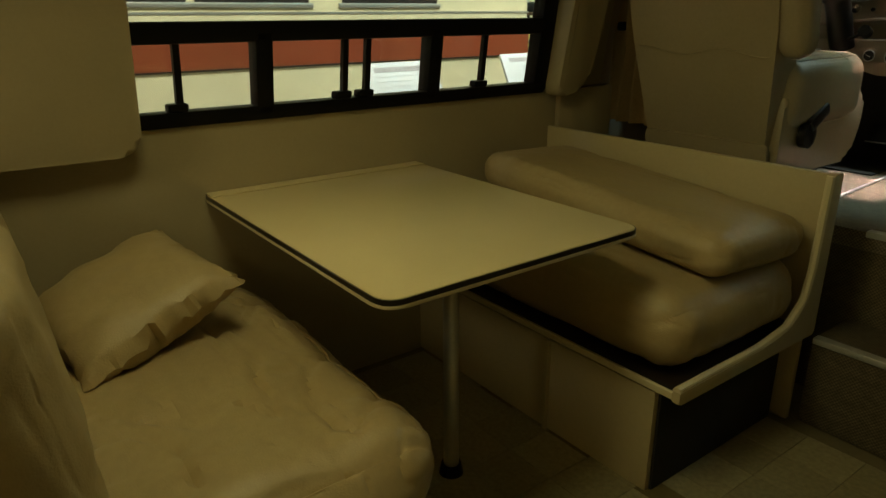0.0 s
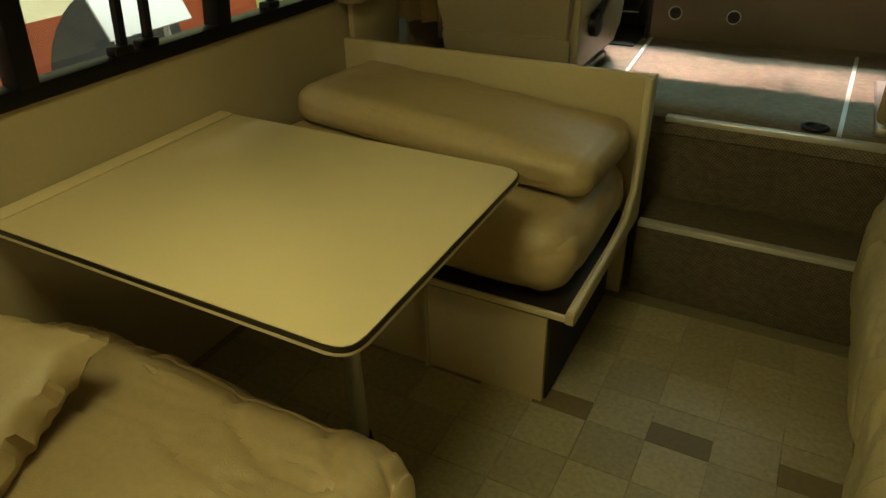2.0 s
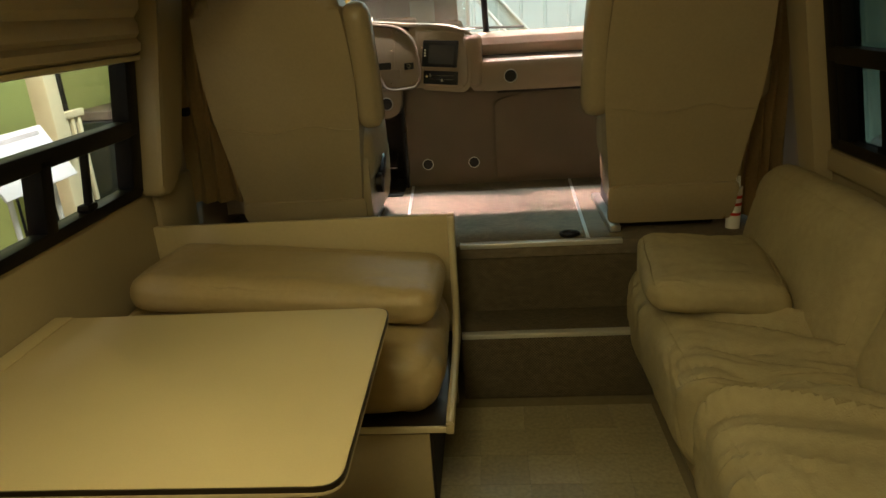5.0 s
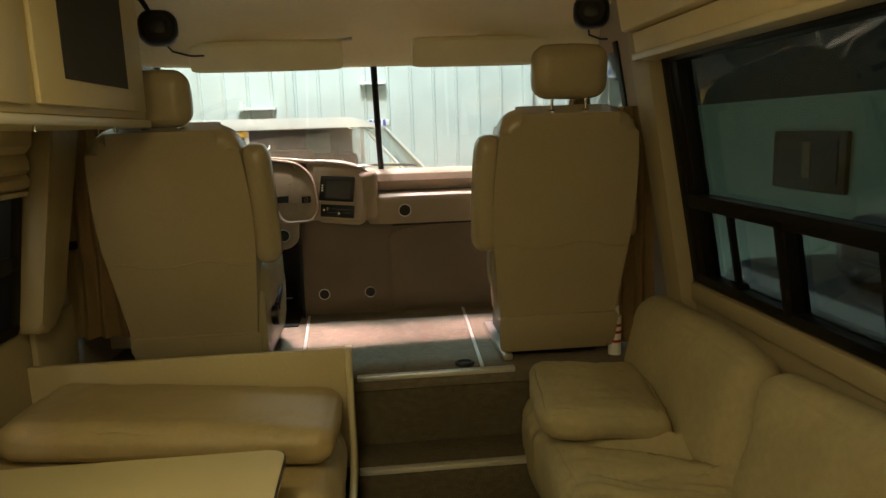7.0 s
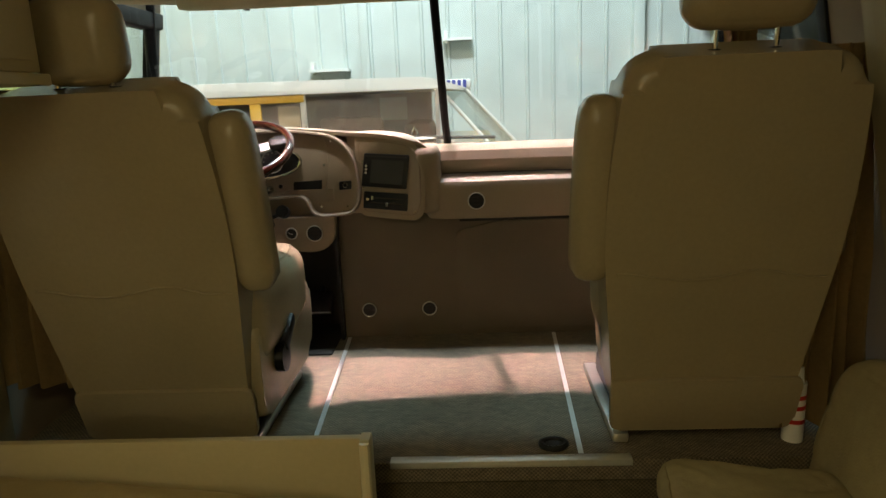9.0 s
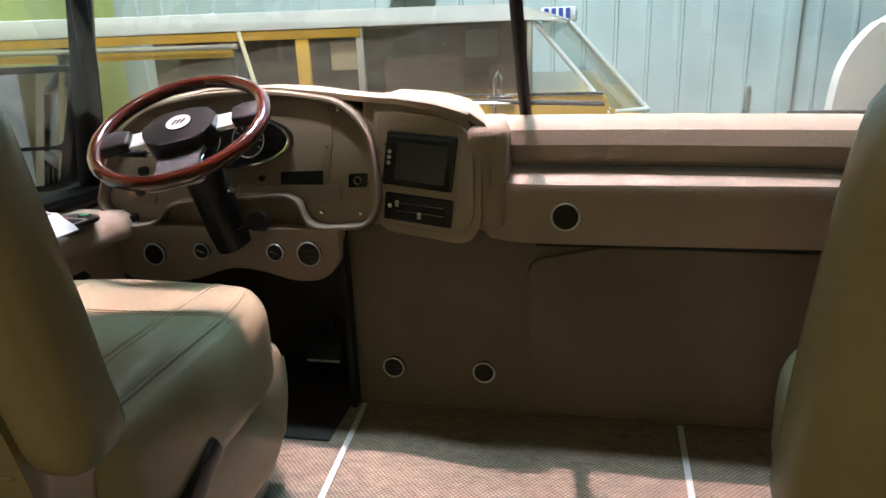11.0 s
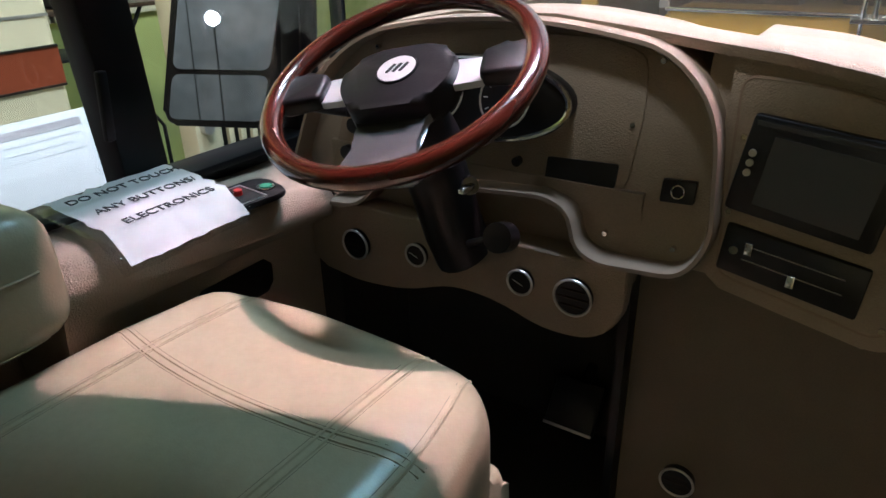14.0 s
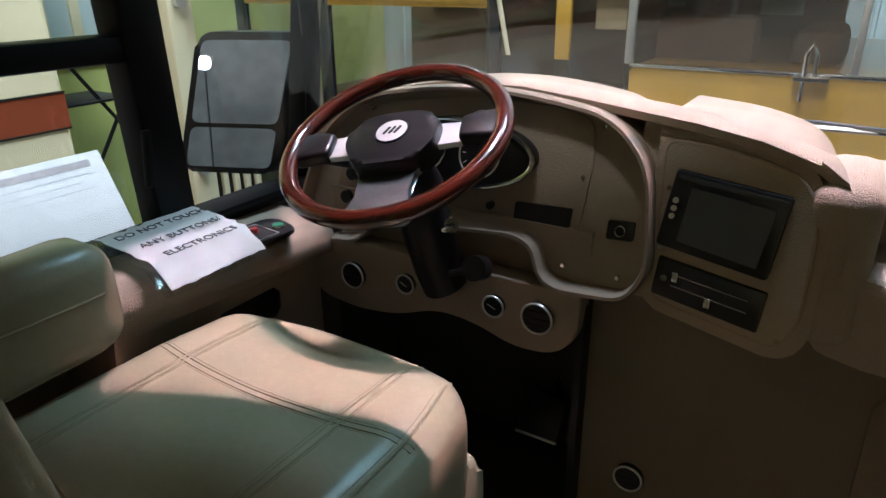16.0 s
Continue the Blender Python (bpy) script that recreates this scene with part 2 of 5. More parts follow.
# ---- mesh helpers ----
def mesh_of(name, bm, mat, smooth=True):
    me = bpy.data.meshes.new(name)
    bmesh.ops.recalc_face_normals(bm, faces=bm.faces)
    bm.to_mesh(me)
    bm.free()
    for m in (mat if isinstance(mat, (list, tuple)) else [mat]):
        me.materials.append(m)
    if smooth:
        for p in me.polygons:
            p.use_smooth = True
        me.set_sharp_from_angle(angle=radians(38))
    return me


def part(name, bm, mat, parent=None, label=""):
    ob = new(name, mesh_of(name, bm, mat))
    if parent is not None:
        ob.parent = parent
    if label:
        ob["label"] = label
    return ob


def thing(name, label, category, group="", at=(0, 0, 0)):
    ob = new(name)
    ob.empty_display_size = 0.05
    ob.location = at
    return tagged(ob, label, category, group)


def setting(name, bm, mat, label="", category=""):
    return tagged(part(name, bm, mat), label, category, kind="structure")


def box(x0, x1, y0, y1, z0, z1, bevel=0.0, seg=2, bm=None):
    b = bm or bmesh.new()
    v = bmesh.ops.create_cube(b, size=1)["verts"]
    bmesh.ops.scale(b, verts=v, vec=(x1 - x0, y1 - y0, z1 - z0))
    bmesh.ops.translate(b, verts=v, vec=((x0 + x1) / 2, (y0 + y1) / 2, (z0 + z1) / 2))
    if bevel:
        es = list({e for q in v for e in q.link_edges})
        bmesh.ops.bevel(b, geom=es, offset=bevel, segments=seg, profile=0.5, affect="EDGES")
    return b


def turned(bm, m):
    bmesh.ops.transform(bm, matrix=m, verts=bm.verts)
    return bm


def rod(p, q, r, seg=12, bm=None, r2=None):
    b = bm or bmesh.new()
    p, q = Vector(p), Vector(q)
    v = bmesh.ops.create_cone(b, cap_ends=True, segments=seg, radius1=r, radius2=r if r2 is None else r2, depth=(q - p).length)["verts"]
    m = Matrix.Translation((p + q) / 2) @ (q - p).to_track_quat("Z", "Y").to_matrix().to_4x4()
    bmesh.ops.transform(b, matrix=m, verts=v)
    return b


def tube(points, r, seg=10, bm=None, closed=False, flat=1.0):
    """A round bar along a line of points."""
    b = bm or bmesh.new()
    pts = [Vector(p) for p in points]
    n = len(pts)
    rings, side = [], None
    for i, p in enumerate(pts):
        a = pts[(i - 1) % n] if closed or i else p
        c = pts[(i + 1) % n] if closed or i < n - 1 else p
        d = (c - a).normalized()
        if side is None:
            side = d.cross(Vector((0, 0, 1)) if abs(d.z) < 0.9 else Vector((1, 0, 0))).normalized()
        side = (side - d * side.dot(d)).normalized()
        up = d.cross(side)
        rings.append([b.verts.new(p + r * (math.cos(t) * side + flat * math.sin(t) * up)) for t in [2 * math.pi * k / seg for k in range(seg)]])
    for i in range(n if closed else n - 1):
        s, t = rings[i], rings[(i + 1) % n]
        for k in range(seg):
            b.faces.new((s[k], s[(k + 1) % seg], t[(k + 1) % seg], t[k]))
    if not closed:
        b.faces.new(rings[0])
        b.faces.new(list(reversed(rings[-1])))
    return b


def prism(points, axis, a, b_, bevel=0.0, seg=2):
    """A polygon in the plane across an axis, drawn out along it from a to b_. The points are (y, z), (x, z) or (x, y)."""
    b = bmesh.new()
    put = {"x": lambda u, v, w: (w, u, v), "y": lambda u, v, w: (u, w, v), "z": lambda u, v, w: (u, v, w)}[axis]
    lo = [b.verts.new(put(u, v, a)) for u, v in points]
    hi = [b.verts.new(put(u, v, b_)) for u, v in points]
    n = len(points)
    f = [b.faces.new(lo), b.faces.new(hi)]
    for i in range(n):
        b.faces.new((lo[i], lo[(i + 1) % n], hi[(i + 1) % n], hi[i]))
    if bevel:
        es = list({e for g in f for e in g.edges})
        bmesh.ops.bevel(b, geom=es, offset=bevel, segments=seg, profile=0.5, affect="EDGES")
    return b


def rounded(points, radius, seg=5):
    """A polygon with its corners rounded; radius may be a list, one for each corner."""
    out, n = [], len(points)
    for i in range(n):
        p, a, c = Vector(points[i]), Vector(points[i - 1]), Vector(points[(i + 1) % n])
        r = radius[i] if isinstance(radius, (list, tuple)) else radius
        da, dc = (a - p), (c - p)
        r = min(r, da.length * 0.48, dc.length * 0.48)
        if r < 1e-5:
            out.append(tuple(p))
            continue
        s, e = p + da.normalized() * r, p + dc.normalized() * r
        for k in range(seg + 1):
            t = k / seg
            out.append(tuple(s * (1 - t) ** 2 + p * 2 * t * (1 - t) + e * t * t))
    return out


def cushion(x0, x1, y0, y1, z0, z1, r, puff=0.0, wrinkle=0.0, seed=0, cuts=10, freq=7.0, crease=0.0):
    """An upholstered block with rounded edges, swollen faces and folds."""
    b = bmesh.new()
    v = bmesh.ops.create_cube(b, size=2)["verts"]
    bmesh.ops.subdivide_edges(b, edges=b.edges[:], cuts=cuts, use_grid_fill=True)
    h = Vector(((x1 - x0) / 2, (y1 - y0) / 2, (z1 - z0) / 2))
    c = Vector(((x0 + x1) / 2, (y0 + y1) / 2, (z0 + z1) / 2))
    rr = min(r, min(h) * 0.98)
    for q in b.verts:
        u = q.co.copy()
        # points gather towards the edges so that the rounding stays smooth
        u = Vector([math.copysign(abs(s) ** 0.62, s) if abs(s) > 1e-6 else 0.0 for s in u])
        p = Vector((u.x * h.x, u.y * h.y, u.z * h.z))
        inner = Vector([max(-(k - rr), min(k - rr, s)) for k, s in zip(h, p)])
        d = p - inner
        if d.length > 1e-6:
            m = max(abs(d.x), abs(d.y), abs(d.z))
            p = inner + d.normalized() * (rr if m > rr * 0.999 else m)
        n = (p - inner).normalized() if (p - inner).length > 1e-6 else Vector((0, 0, 1))
        w = [1 - min(1, abs(s) / k) ** 2 for s, k in zip(p, h)]
        ax = max(range(3), key=lambda k: abs(n[k]))
        others = [w[k] for k in range(3) if k != ax]
        p += n * puff * others[0] * others[1]
        if wrinkle:
            s = p + Vector((seed * 3.1, seed * 1.7, seed))
            p += n * wrinkle * (noise.noise(s * freq) + 0.5 * noise.noise(Vector((s.x * freq * 0.8, s.y * freq * 2.6, s.z * freq * 2.0))))
        if crease:
            s = p * 4.2 + Vector((seed * 2.3, seed, seed * 0.7))
            s += Vector((noise.noise(p * 3), noise.noise(p * 3 + Vector((5, 0, 0))), 0)) * 0.8
            k = max(0.0, 1 - abs(noise.noise(Vector((s.x, s.y * 1.9, s.z)))) * 7)
            k2 = max(0.0, 1 - abs(noise.noise(Vector((s.x * 2.1 + 9, s.y * 2.6, s.z)))) * 6)
            p -= n * crease * (k * k + 0.5 * k2 * k2)
        q.co = p + c
    return b


def text_mesh(body, size, m, depth=0.0006):
    cu = bpy.data.curves.new("writing", "FONT")
    cu.body, cu.size, cu.extrude, cu.align_x, cu.align_y = body, size, depth, "CENTER", "CENTER"
    ob = new("writing", cu)
    me = bpy.data.meshes.new_from_object(ob.evaluated_get(bpy.context.evaluated_depsgraph_get()))
    bpy.data.objects.remove(ob)
    bpy.data.curves.remove(cu)
    b = bmesh.new()
    b.from_mesh(me)
    bpy.data.meshes.remove(me)
    bmesh.ops.transform(b, matrix=m, verts=b.verts)
    return b


# ---- setting: the coach's shell ----
LW, RW, CEIL = -1.17, 1.30, 2.09
CAB_Z, STEP_Y, STEP_D = 0.575, 2.10, 0.225
LEAN_Z, LEAN_L, LEAN_R = 0.9, 0.15, 0.18


def lean_in(bm, side):
    """The side walls lean inwards above the window sills."""
    k = -LEAN_R if side > 0 else LEAN_L
    for v in bm.verts:
        if v.co.z > LEAN_Z:
            v.co.x += k * (v.co.z - LEAN_Z)
    return bm


def holed(x0, x1, y0, y1, z0, z1, hy0, hy1, hz0, hz1):
    bm = bmesh.new()
    for a in ((x0, x1, y0, hy0, LEAN_Z, z1), (x0, x1, hy1, y1, LEAN_Z, z1), (x0, x1, hy0, hy1, LEAN_Z, hz0), (x0, x1, hy0, hy1, hz1, z1), (x0, x1, y0, y1, z0, LEAN_Z)):
        box(*a, bm=bm)
    return bm


LWIN = (0.30, 2.03, 0.93, 1.60)
RWIN = (-0.30, 2.17, 0.95, 1.79)
setting("wall_left", lean_in(holed(LW - 0.05, LW, -1.6, 2.36, -0.05, CEIL, *LWIN), -1), M_WALL, "tan vinyl side wall with a wide window", "wall")
setting("wall_right", lean_in(holed(RW, RW + 0.05, -1.6, 2.36, -0.05, CEIL, *RWIN), 1), M_WALL, "tan vinyl side wall with a wide dark window", "wall")
setting("wall_left_cab", lean_in(holed(LW - 0.05, LW, 2.36, 3.45, 0.0, CEIL, 2.45, 3.42, 1.17, 1.86), -1), M_DASH, "tan cab side wall under the driver's window", "wall")
setting("wall_right_cab", lean_in(holed(RW, RW + 0.05, 2.36, 3.45, 0.0, CEIL, 2.62, 3.42, 1.17, 1.86), 1), M_DASH, "tan cab side wall under the passenger's window", "wall")
setting("wall_rear", box(LW - 0.05, RW + 0.05, -1.65, -1.6, -0.05, CEIL), M_WALL, "plain tan rear partition", "wall")
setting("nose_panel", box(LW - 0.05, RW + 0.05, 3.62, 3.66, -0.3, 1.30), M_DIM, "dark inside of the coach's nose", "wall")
setting("floor_base", box(LW - 0.05, RW + 0.05, -1.6, STEP_Y + 0.3, -0.06, -0.004), M_GROUT, "grey-beige floor bed under the tiles", "floor")
setting("ceiling", prism([(-1.65, CEIL), (3.07, CEIL), (3.07, CEIL + 0.05), (-1.65, CEIL + 0.05)], "x", LW - 0.05, RW + 0.05), M_CEIL, "cream padded vinyl ceiling", "ceiling")
setting("cab_floor", box(LW, RW, STEP_Y + STEP_D, 3.62, CAB_Z - 0.06, CAB_Z, 0.004), M_CARPET, "brown woven carpet on the raised cab floor", "floor")
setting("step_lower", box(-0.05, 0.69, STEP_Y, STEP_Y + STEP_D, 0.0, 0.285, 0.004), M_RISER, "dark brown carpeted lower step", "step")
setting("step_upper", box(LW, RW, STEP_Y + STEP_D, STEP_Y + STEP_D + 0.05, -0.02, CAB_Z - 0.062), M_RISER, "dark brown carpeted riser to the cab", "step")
for nm, y, z in (("step_trim_lower", STEP_Y, 0.285), ("step_trim_upper", STEP_Y + STEP_D, CAB_Z)):
    setting(nm, box(-0.048, 0.60, y - 0.006, y + 0.028, z - 0.016, z + 0.004, 0.003), M_STRIP, "dulled aluminium step nosing", "trim")
for nm, xa, xb in (("cab_floor_trim_left", -0.285, -0.34), ("cab_floor_trim_right", 0.462, 0.50)):
    pl = [(xa, STEP_Y + STEP_D + 0.03), (xa + 0.014, STEP_Y + STEP_D + 0.03), (xb + 0.014, 3.32), (xb, 3.32)]
    setting(nm, prism(pl, "z", CAB_Z, CAB_Z + 0.004), M_STRIP, "bright aluminium strip edging the cab carpet", "trim")


# ---- windows ----
def side_window(name, side, x, y0, y1, z0, z1, rail, posts, thin, label, glass):
    """A black framed window: an upper pane, a rail and a row of sliding panes under it."""
    w = new(name)
    tagged(w, label, "window", kind="structure")
    d = 0.05

    def bar(nm, a, b_, c, e, bevel=0.006, inset=0.0):
        s = (x - d - inset, x + 0.012) if side < 0 else (x - 0.012, x + d + inset)
        part(nm, lean_in(box(*s, a, b_, c, e, bevel), side), M_FRAME, w)

    bar("window_frame", y0, y1, z0 - 0.012, z0 + 0.03)
    bar("window_frame", y0, y1, z1 - 0.03, z1 + 0.01)
    bar("window_frame", y0 - 0.01, y0 + 0.05, z0, z1)
    bar("window_frame", y1 - 0.06, y1 + 0.01, z0, z1)
    bar("rail", y0, y1, rail - 0.028, rail + 0.028)
    for p in posts:
        bar("mullion", p - 0.026, p + 0.026, z0, rail)
    for p in thin:
        s = (x - 0.02, x) if side < 0 else (x, x + 0.02)
        part("sash_bar", lean_in(box(s[0], s[1], p - 0.009, p + 0.009, z0 + 0.02, rail), side), M_FRAME, w)
        part("latch", lean_in(box(s[0] - 0.01, s[1] + 0.01, p - 0.035, p + 0.02, z0 + 0.03, z0 + 0.052, 0.005), side), M_FRAME, w)
    g = x - 0.03 if side < 0 else x + 0.03
    for nm, a, b_ in (("pane", rail, z1 - 0.02), ("pane", z0, rail)):
        ob = part(nm, lean_in(box(g - 0.002, g + 0.002, y0, y1, a, b_), side), glass, w)
        ob.visible_shadow = False
    return w


side_window("window_1", -1, LW, *LWIN, 1.165, (0.90, 1.50), (0.66, 1.165, 1.245, 1.72), "black framed sliding side window", M_GLASS)
side_window("window_2", 1, RW, -0.30, 2.17, 0.95, 1.79, 1.26, (1.55, 0.75), (1.86, 1.15), "black framed sliding window of dark tinted glass", M_TINT)
setting("window_liner", lean_in(box(RW - 0.008, RW + 0.05, 2.06, 2.165, 0.95, 1.80, 0.004), 1), M_FRAME, "broad black window border", "window frame")

# cab side window with its black pillar
cw = tagged(new("window_3"), "black framed driver's side window", "window", kind="structure")
for nm, a in (("sill", (LW - 0.05, LW + 0.03, 2.40, 3.44, 1.14, 1.175)), ("pillar", (LW - 0.05, LW + 0.02, 2.965, 3.05, 1.15, 1.9)), ("rail", (LW - 0.05, LW + 0.015, 2.40, 2.97, 1.50, 1.545)), ("front_post", (LW - 0.05, LW + 0.005, 3.40, 3.44, 1.15, 1.9)), ("header", (LW - 0.05, LW + 0.02, 2.40, 3.44, 1.84, 1.9))):
    bm = lean_in(box(*a, 0.008), -1)
    if nm == "pillar":
        for v in bm.verts:
            v.co.y -= 0.14 * (v.co.z - 1.17) - 0.02
    part(nm, bm, M_FRAME, cw)
part("latch", lean_in(box(LW + 0.018, LW + 0.032, 2.952, 2.968, 1.27, 1.38, 0.004), -1), M_FRAME, cw)
ob = part("pane", lean_in(box(LW - 0.032, LW - 0.028, 2.42, 3.44, 1.17, 1.86), -1), M_GLASS, cw)
ob.visible_shadow = False
pw = tagged(new("window_4"), "black framed passenger's side window", "window", kind="structure")
for nm, a in (("sill", (RW - 0.02, RW + 0.05, 2.60, 3.44, 1.14, 1.185)), ("front_post", (RW - 0.005, RW + 0.05, 3.40, 3.44, 1.15, 1.9)), ("rear_post", (RW - 0.01, RW + 0.05, 2.60, 2.65, 1.15, 1.9))):
    part(nm, lean_in(box(*a, 0.006), 1), M_FRAME, pw)
ob = part("pane", lean_in(box(RW + 0.028, RW + 0.032, 2.62, 3.44, 1.17, 1.86), 1), M_GLASS, pw)
ob.visible_shadow = False


# windscreen
def bow(x):
    u = (x - 0.075) / 1.2
    return 0.15 * u * u


bm = bmesh.new()
cols = []
for i in range(21):
    x0 = 0.075 - 1.22 + 2.44 * i / 20
    cols.append((bm.verts.new((x0, 3.60 - bow(x0), 1.28)), bm.verts.new((0.075 + (x0 - 0.075) * 0.93, 3.10 - bow(x0) * 0.3, 2.09))))
for a, b in zip(cols, cols[1:]):
    bm.faces.new((a[0], b[0], b[1], a[1]))
ob = setting("windscreen", bm, M_WINDSCREEN, "clear curved windscreen glass", "windscreen")
ob.visible_shadow = False
setting("windscreen_post", tube([(0.098, 3.56, 1.31), (0.092, 3.50, 1.42), (0.082, 3.21, 1.845), (0.078, 3.09, 2.08)], 0.016, flat=0.8), M_FRAME, "black upright windscreen divider", "post")
def header_mesh():
    """A padded ceiling edge whose lip follows the bow of the windscreen."""
    bm = bmesh.new()
    prof = rounded([(2.35, 2.088), (2.70, 2.065), (2.98, 1.99), (3.14, 1.876), (3.21, 1.872), (3.19, 1.95), (3.09, 2.088)], [0.0, 0.1, 0.08, 0.03, 0.01, 0.01, 0.0], 5)
    rows = []
    for k in range(25):
        x = LW + 0.12 + (RW - LW - 0.26) * k / 24
        u = (x - 0.075) / 1.1
        rows.append([bm.verts.new((x, y - 0.31 * u * u * max(0.0, (y - 2.35) / 0.85), z)) for y, z in prof])
    n = len(prof)
    for a, b in zip(rows, rows[1:]):
        for i in range(n):
            bm.faces.new((a[i], a[(i + 1) % n], b[(i + 1) % n], b[i]))
    bm.faces.new(rows[0])
    bm.faces.new(list(reversed(rows[-1])))
    return bm


setting("windscreen_header", header_mesh(), M_CEIL, "cream padded ceiling edge over the windscreen", "trim")
for s, x in ((-1, LW), (1, RW)):
    setting("windscreen_pillar", lean_in(tube([(x - s * 0.0, 3.44, 1.1), (x, 3.42, 1.5), (x, 3.32, 2.09)], 0.022), s), M_FRAME, "black windscreen corner pillar", "post")


# ---- dinette ----
def dinette_table():
    t = thing("dinette_table", "cream laminate dinette table with dark edge on a steel pole", "table")
    pts = rounded([(-1.165, 0.70), (-0.195, 0.70), (-0.205, 1.435), (-1.165, 1.435)], [0.01, 0.05, 0.05, 0.01])
    part("tabletop", prism(pts, "z", 0.7, 0.72, 0.0015), M_LAM, t)
    pts2 = rounded([(-1.166, 0.697), (-0.192, 0.697), (-0.202, 1.438), (-1.166, 1.438)], [0.01, 0.052, 0.052, 0.01])
    part("edge_band", prism(pts2, "z", 0.7075, 0.7186), M_EDGE, t, "dark brown edge band")
    part("underside", prism(pts2, "z", 0.699, 0.7073, 0.002), M_CREAM, t, "cream lower edge")
    part("wall_batten", box(-1.168, -1.115, 0.70, 1.433, 0.7205, 0.725, 0.002), M_LAM, t)
    part("pole", rod((-0.50, 1.08, 0.012), (-0.50, 1.08, 0.699), 0.021, 20), M_STEEL, t, "brushed steel pole")
    part("foot", rod((-0.50, 1.08, 0.0), (-0.50, 1.08, 0.03), 0.034, 20, r2=0.028), M_BLACK, t, "black floor socket")


def front_bench():
    t = thing("dinette_bench", "tan leather dinette bench with cream-edged end board", "bench")
    part("base", box(LW, -0.125, 1.443, 2.05, 0.0, 0.30), M_BOARD, t)
    # Thin black sheet on the base side paints the shade of the kick recess.
    part("kick_shade_panel", box(-0.125, -0.117, 1.46, 2.05, 0.0, 0.295), M_DIM, t, "recessed kick face painted black for shade")
    part("inner_panel", box(-0.50, -0.49, 1.43, 1.443, 0.0, 0.295), M_BOARD, t)
    part("seat_board", box(LW, -0.075, 1.447, 2.06, 0.302, 0.330, 0.003), M_EDGE, t, "dark seat board")
    part("front_lip", box(LW, -0.052, 1.437, 1.447, 0.307, 0.327, 0.002), M_CREAM, t, "cream edge strip")
    part("back_panel", box(LW, -0.074, 2.072, 2.094, 0.0, 0.785, 0.004), M_BOARD, t)
    side = [(1.435, 0.30), (1.435, 0.34), (1.92, 0.345), (2.035, 0.43), (2.05, 0.79), (2.098, 0.79), (2.098, 0.30)]
    part("end_board", prism(rounded(side, [0.01, 0.015, 0.1, 0.1, 0.01, 0.01, 0.01]), "x", -0.073, -0.05, 0.003), M_BOARD, t)
    bm = tube([(-0.0615, 1.437, 0.335), (-0.0615, 1.80, 0.34), (-0.0615, 1.94, 0.36), (-0.0615, 2.02, 0.425), (-0.0615, 2.04, 0.52), (-0.0615, 2.049, 0.785)], 0.012, 8)
    part("edge_strip", bm, M_CREAM, t, "worn cream edging")
    front_seat = cushion(LW + 0.01, -0.08, 1.440, 2.06, 0.331, 0.545, 0.10, 0.004, 0.005, 2, cuts=40, crease=0.005)
    for v in front_seat.verts:
        # the seat rises a little towards the wall
        v.co.z += 0.075 * max(0.0, -0.1 - v.co.x) * max(0.0, (v.co.z - 0.331) / 0.214)
    part("seat_cushion", front_seat, M_LEATHER, t)


dinette_table()
front_bench()
bm = cushion(-0.50, 0.485, -0.215, 0.215, -0.062, 0.062, 0.056, 0.012, 0.004, 5, cuts=44, crease=0.004)
for v in bm.verts:
    # gathers along the piped front edge
    d = math.hypot(v.co.y + 0.19, v.co.z - 0.045)
    v.co.z -= 0.006 * max(0.0, math.sin(v.co.x * 70 + 4 * noise.noise(v.co * 6))) * math.exp(-(d / 0.05) ** 2)
tagged(part("loose_cushion", turned(bm, pose(-0.58, 1.85, 0.642, -2, 4.5, -1.5)), M_LEATHER), "tan leather back cushion lying flat on the bench seat", "cushion")


def rear_bench():
    t = thing("dinette_bench", "tan leather dinette bench with wrinkled seat cushion", "bench")
    part("base", box(LW, -0.24, 0.0, 0.66, 0.0, 0.27), M_BOARD, t)
    bm = cushion(LW + 0.01, -0.10, 0.08, 0.775, 0.275, 0.475, 0.095, 0.02, 0.014, 3, cuts=72, freq=6, crease=0.014)
    for q in bm.verts:
        # gathers along the front edge
        d = math.hypot(q.co.y - 0.735, q.co.z - 0.44)
        q.co.z -= 0.011 * max(0.0, math.sin(q.co.x * 95 + 5 * noise.noise(q.co * 5))) * math.exp(-(d / 0.07) ** 2) * (0.6 + noise.noise(q.co * 9))
    part("seat_cushion", bm, M_LEATHER, t)
    part("backrest", turned(cushion(LW + 0.01, -0.10, -0.10, 0.10, 0.0, 0.52, 0.085, 0.015, 0.007, 4, cuts=30, crease=0.007), pose(0, 0.13, 0.43, 8, 0, 0)), M_LEATHER, t)


rear_bench()


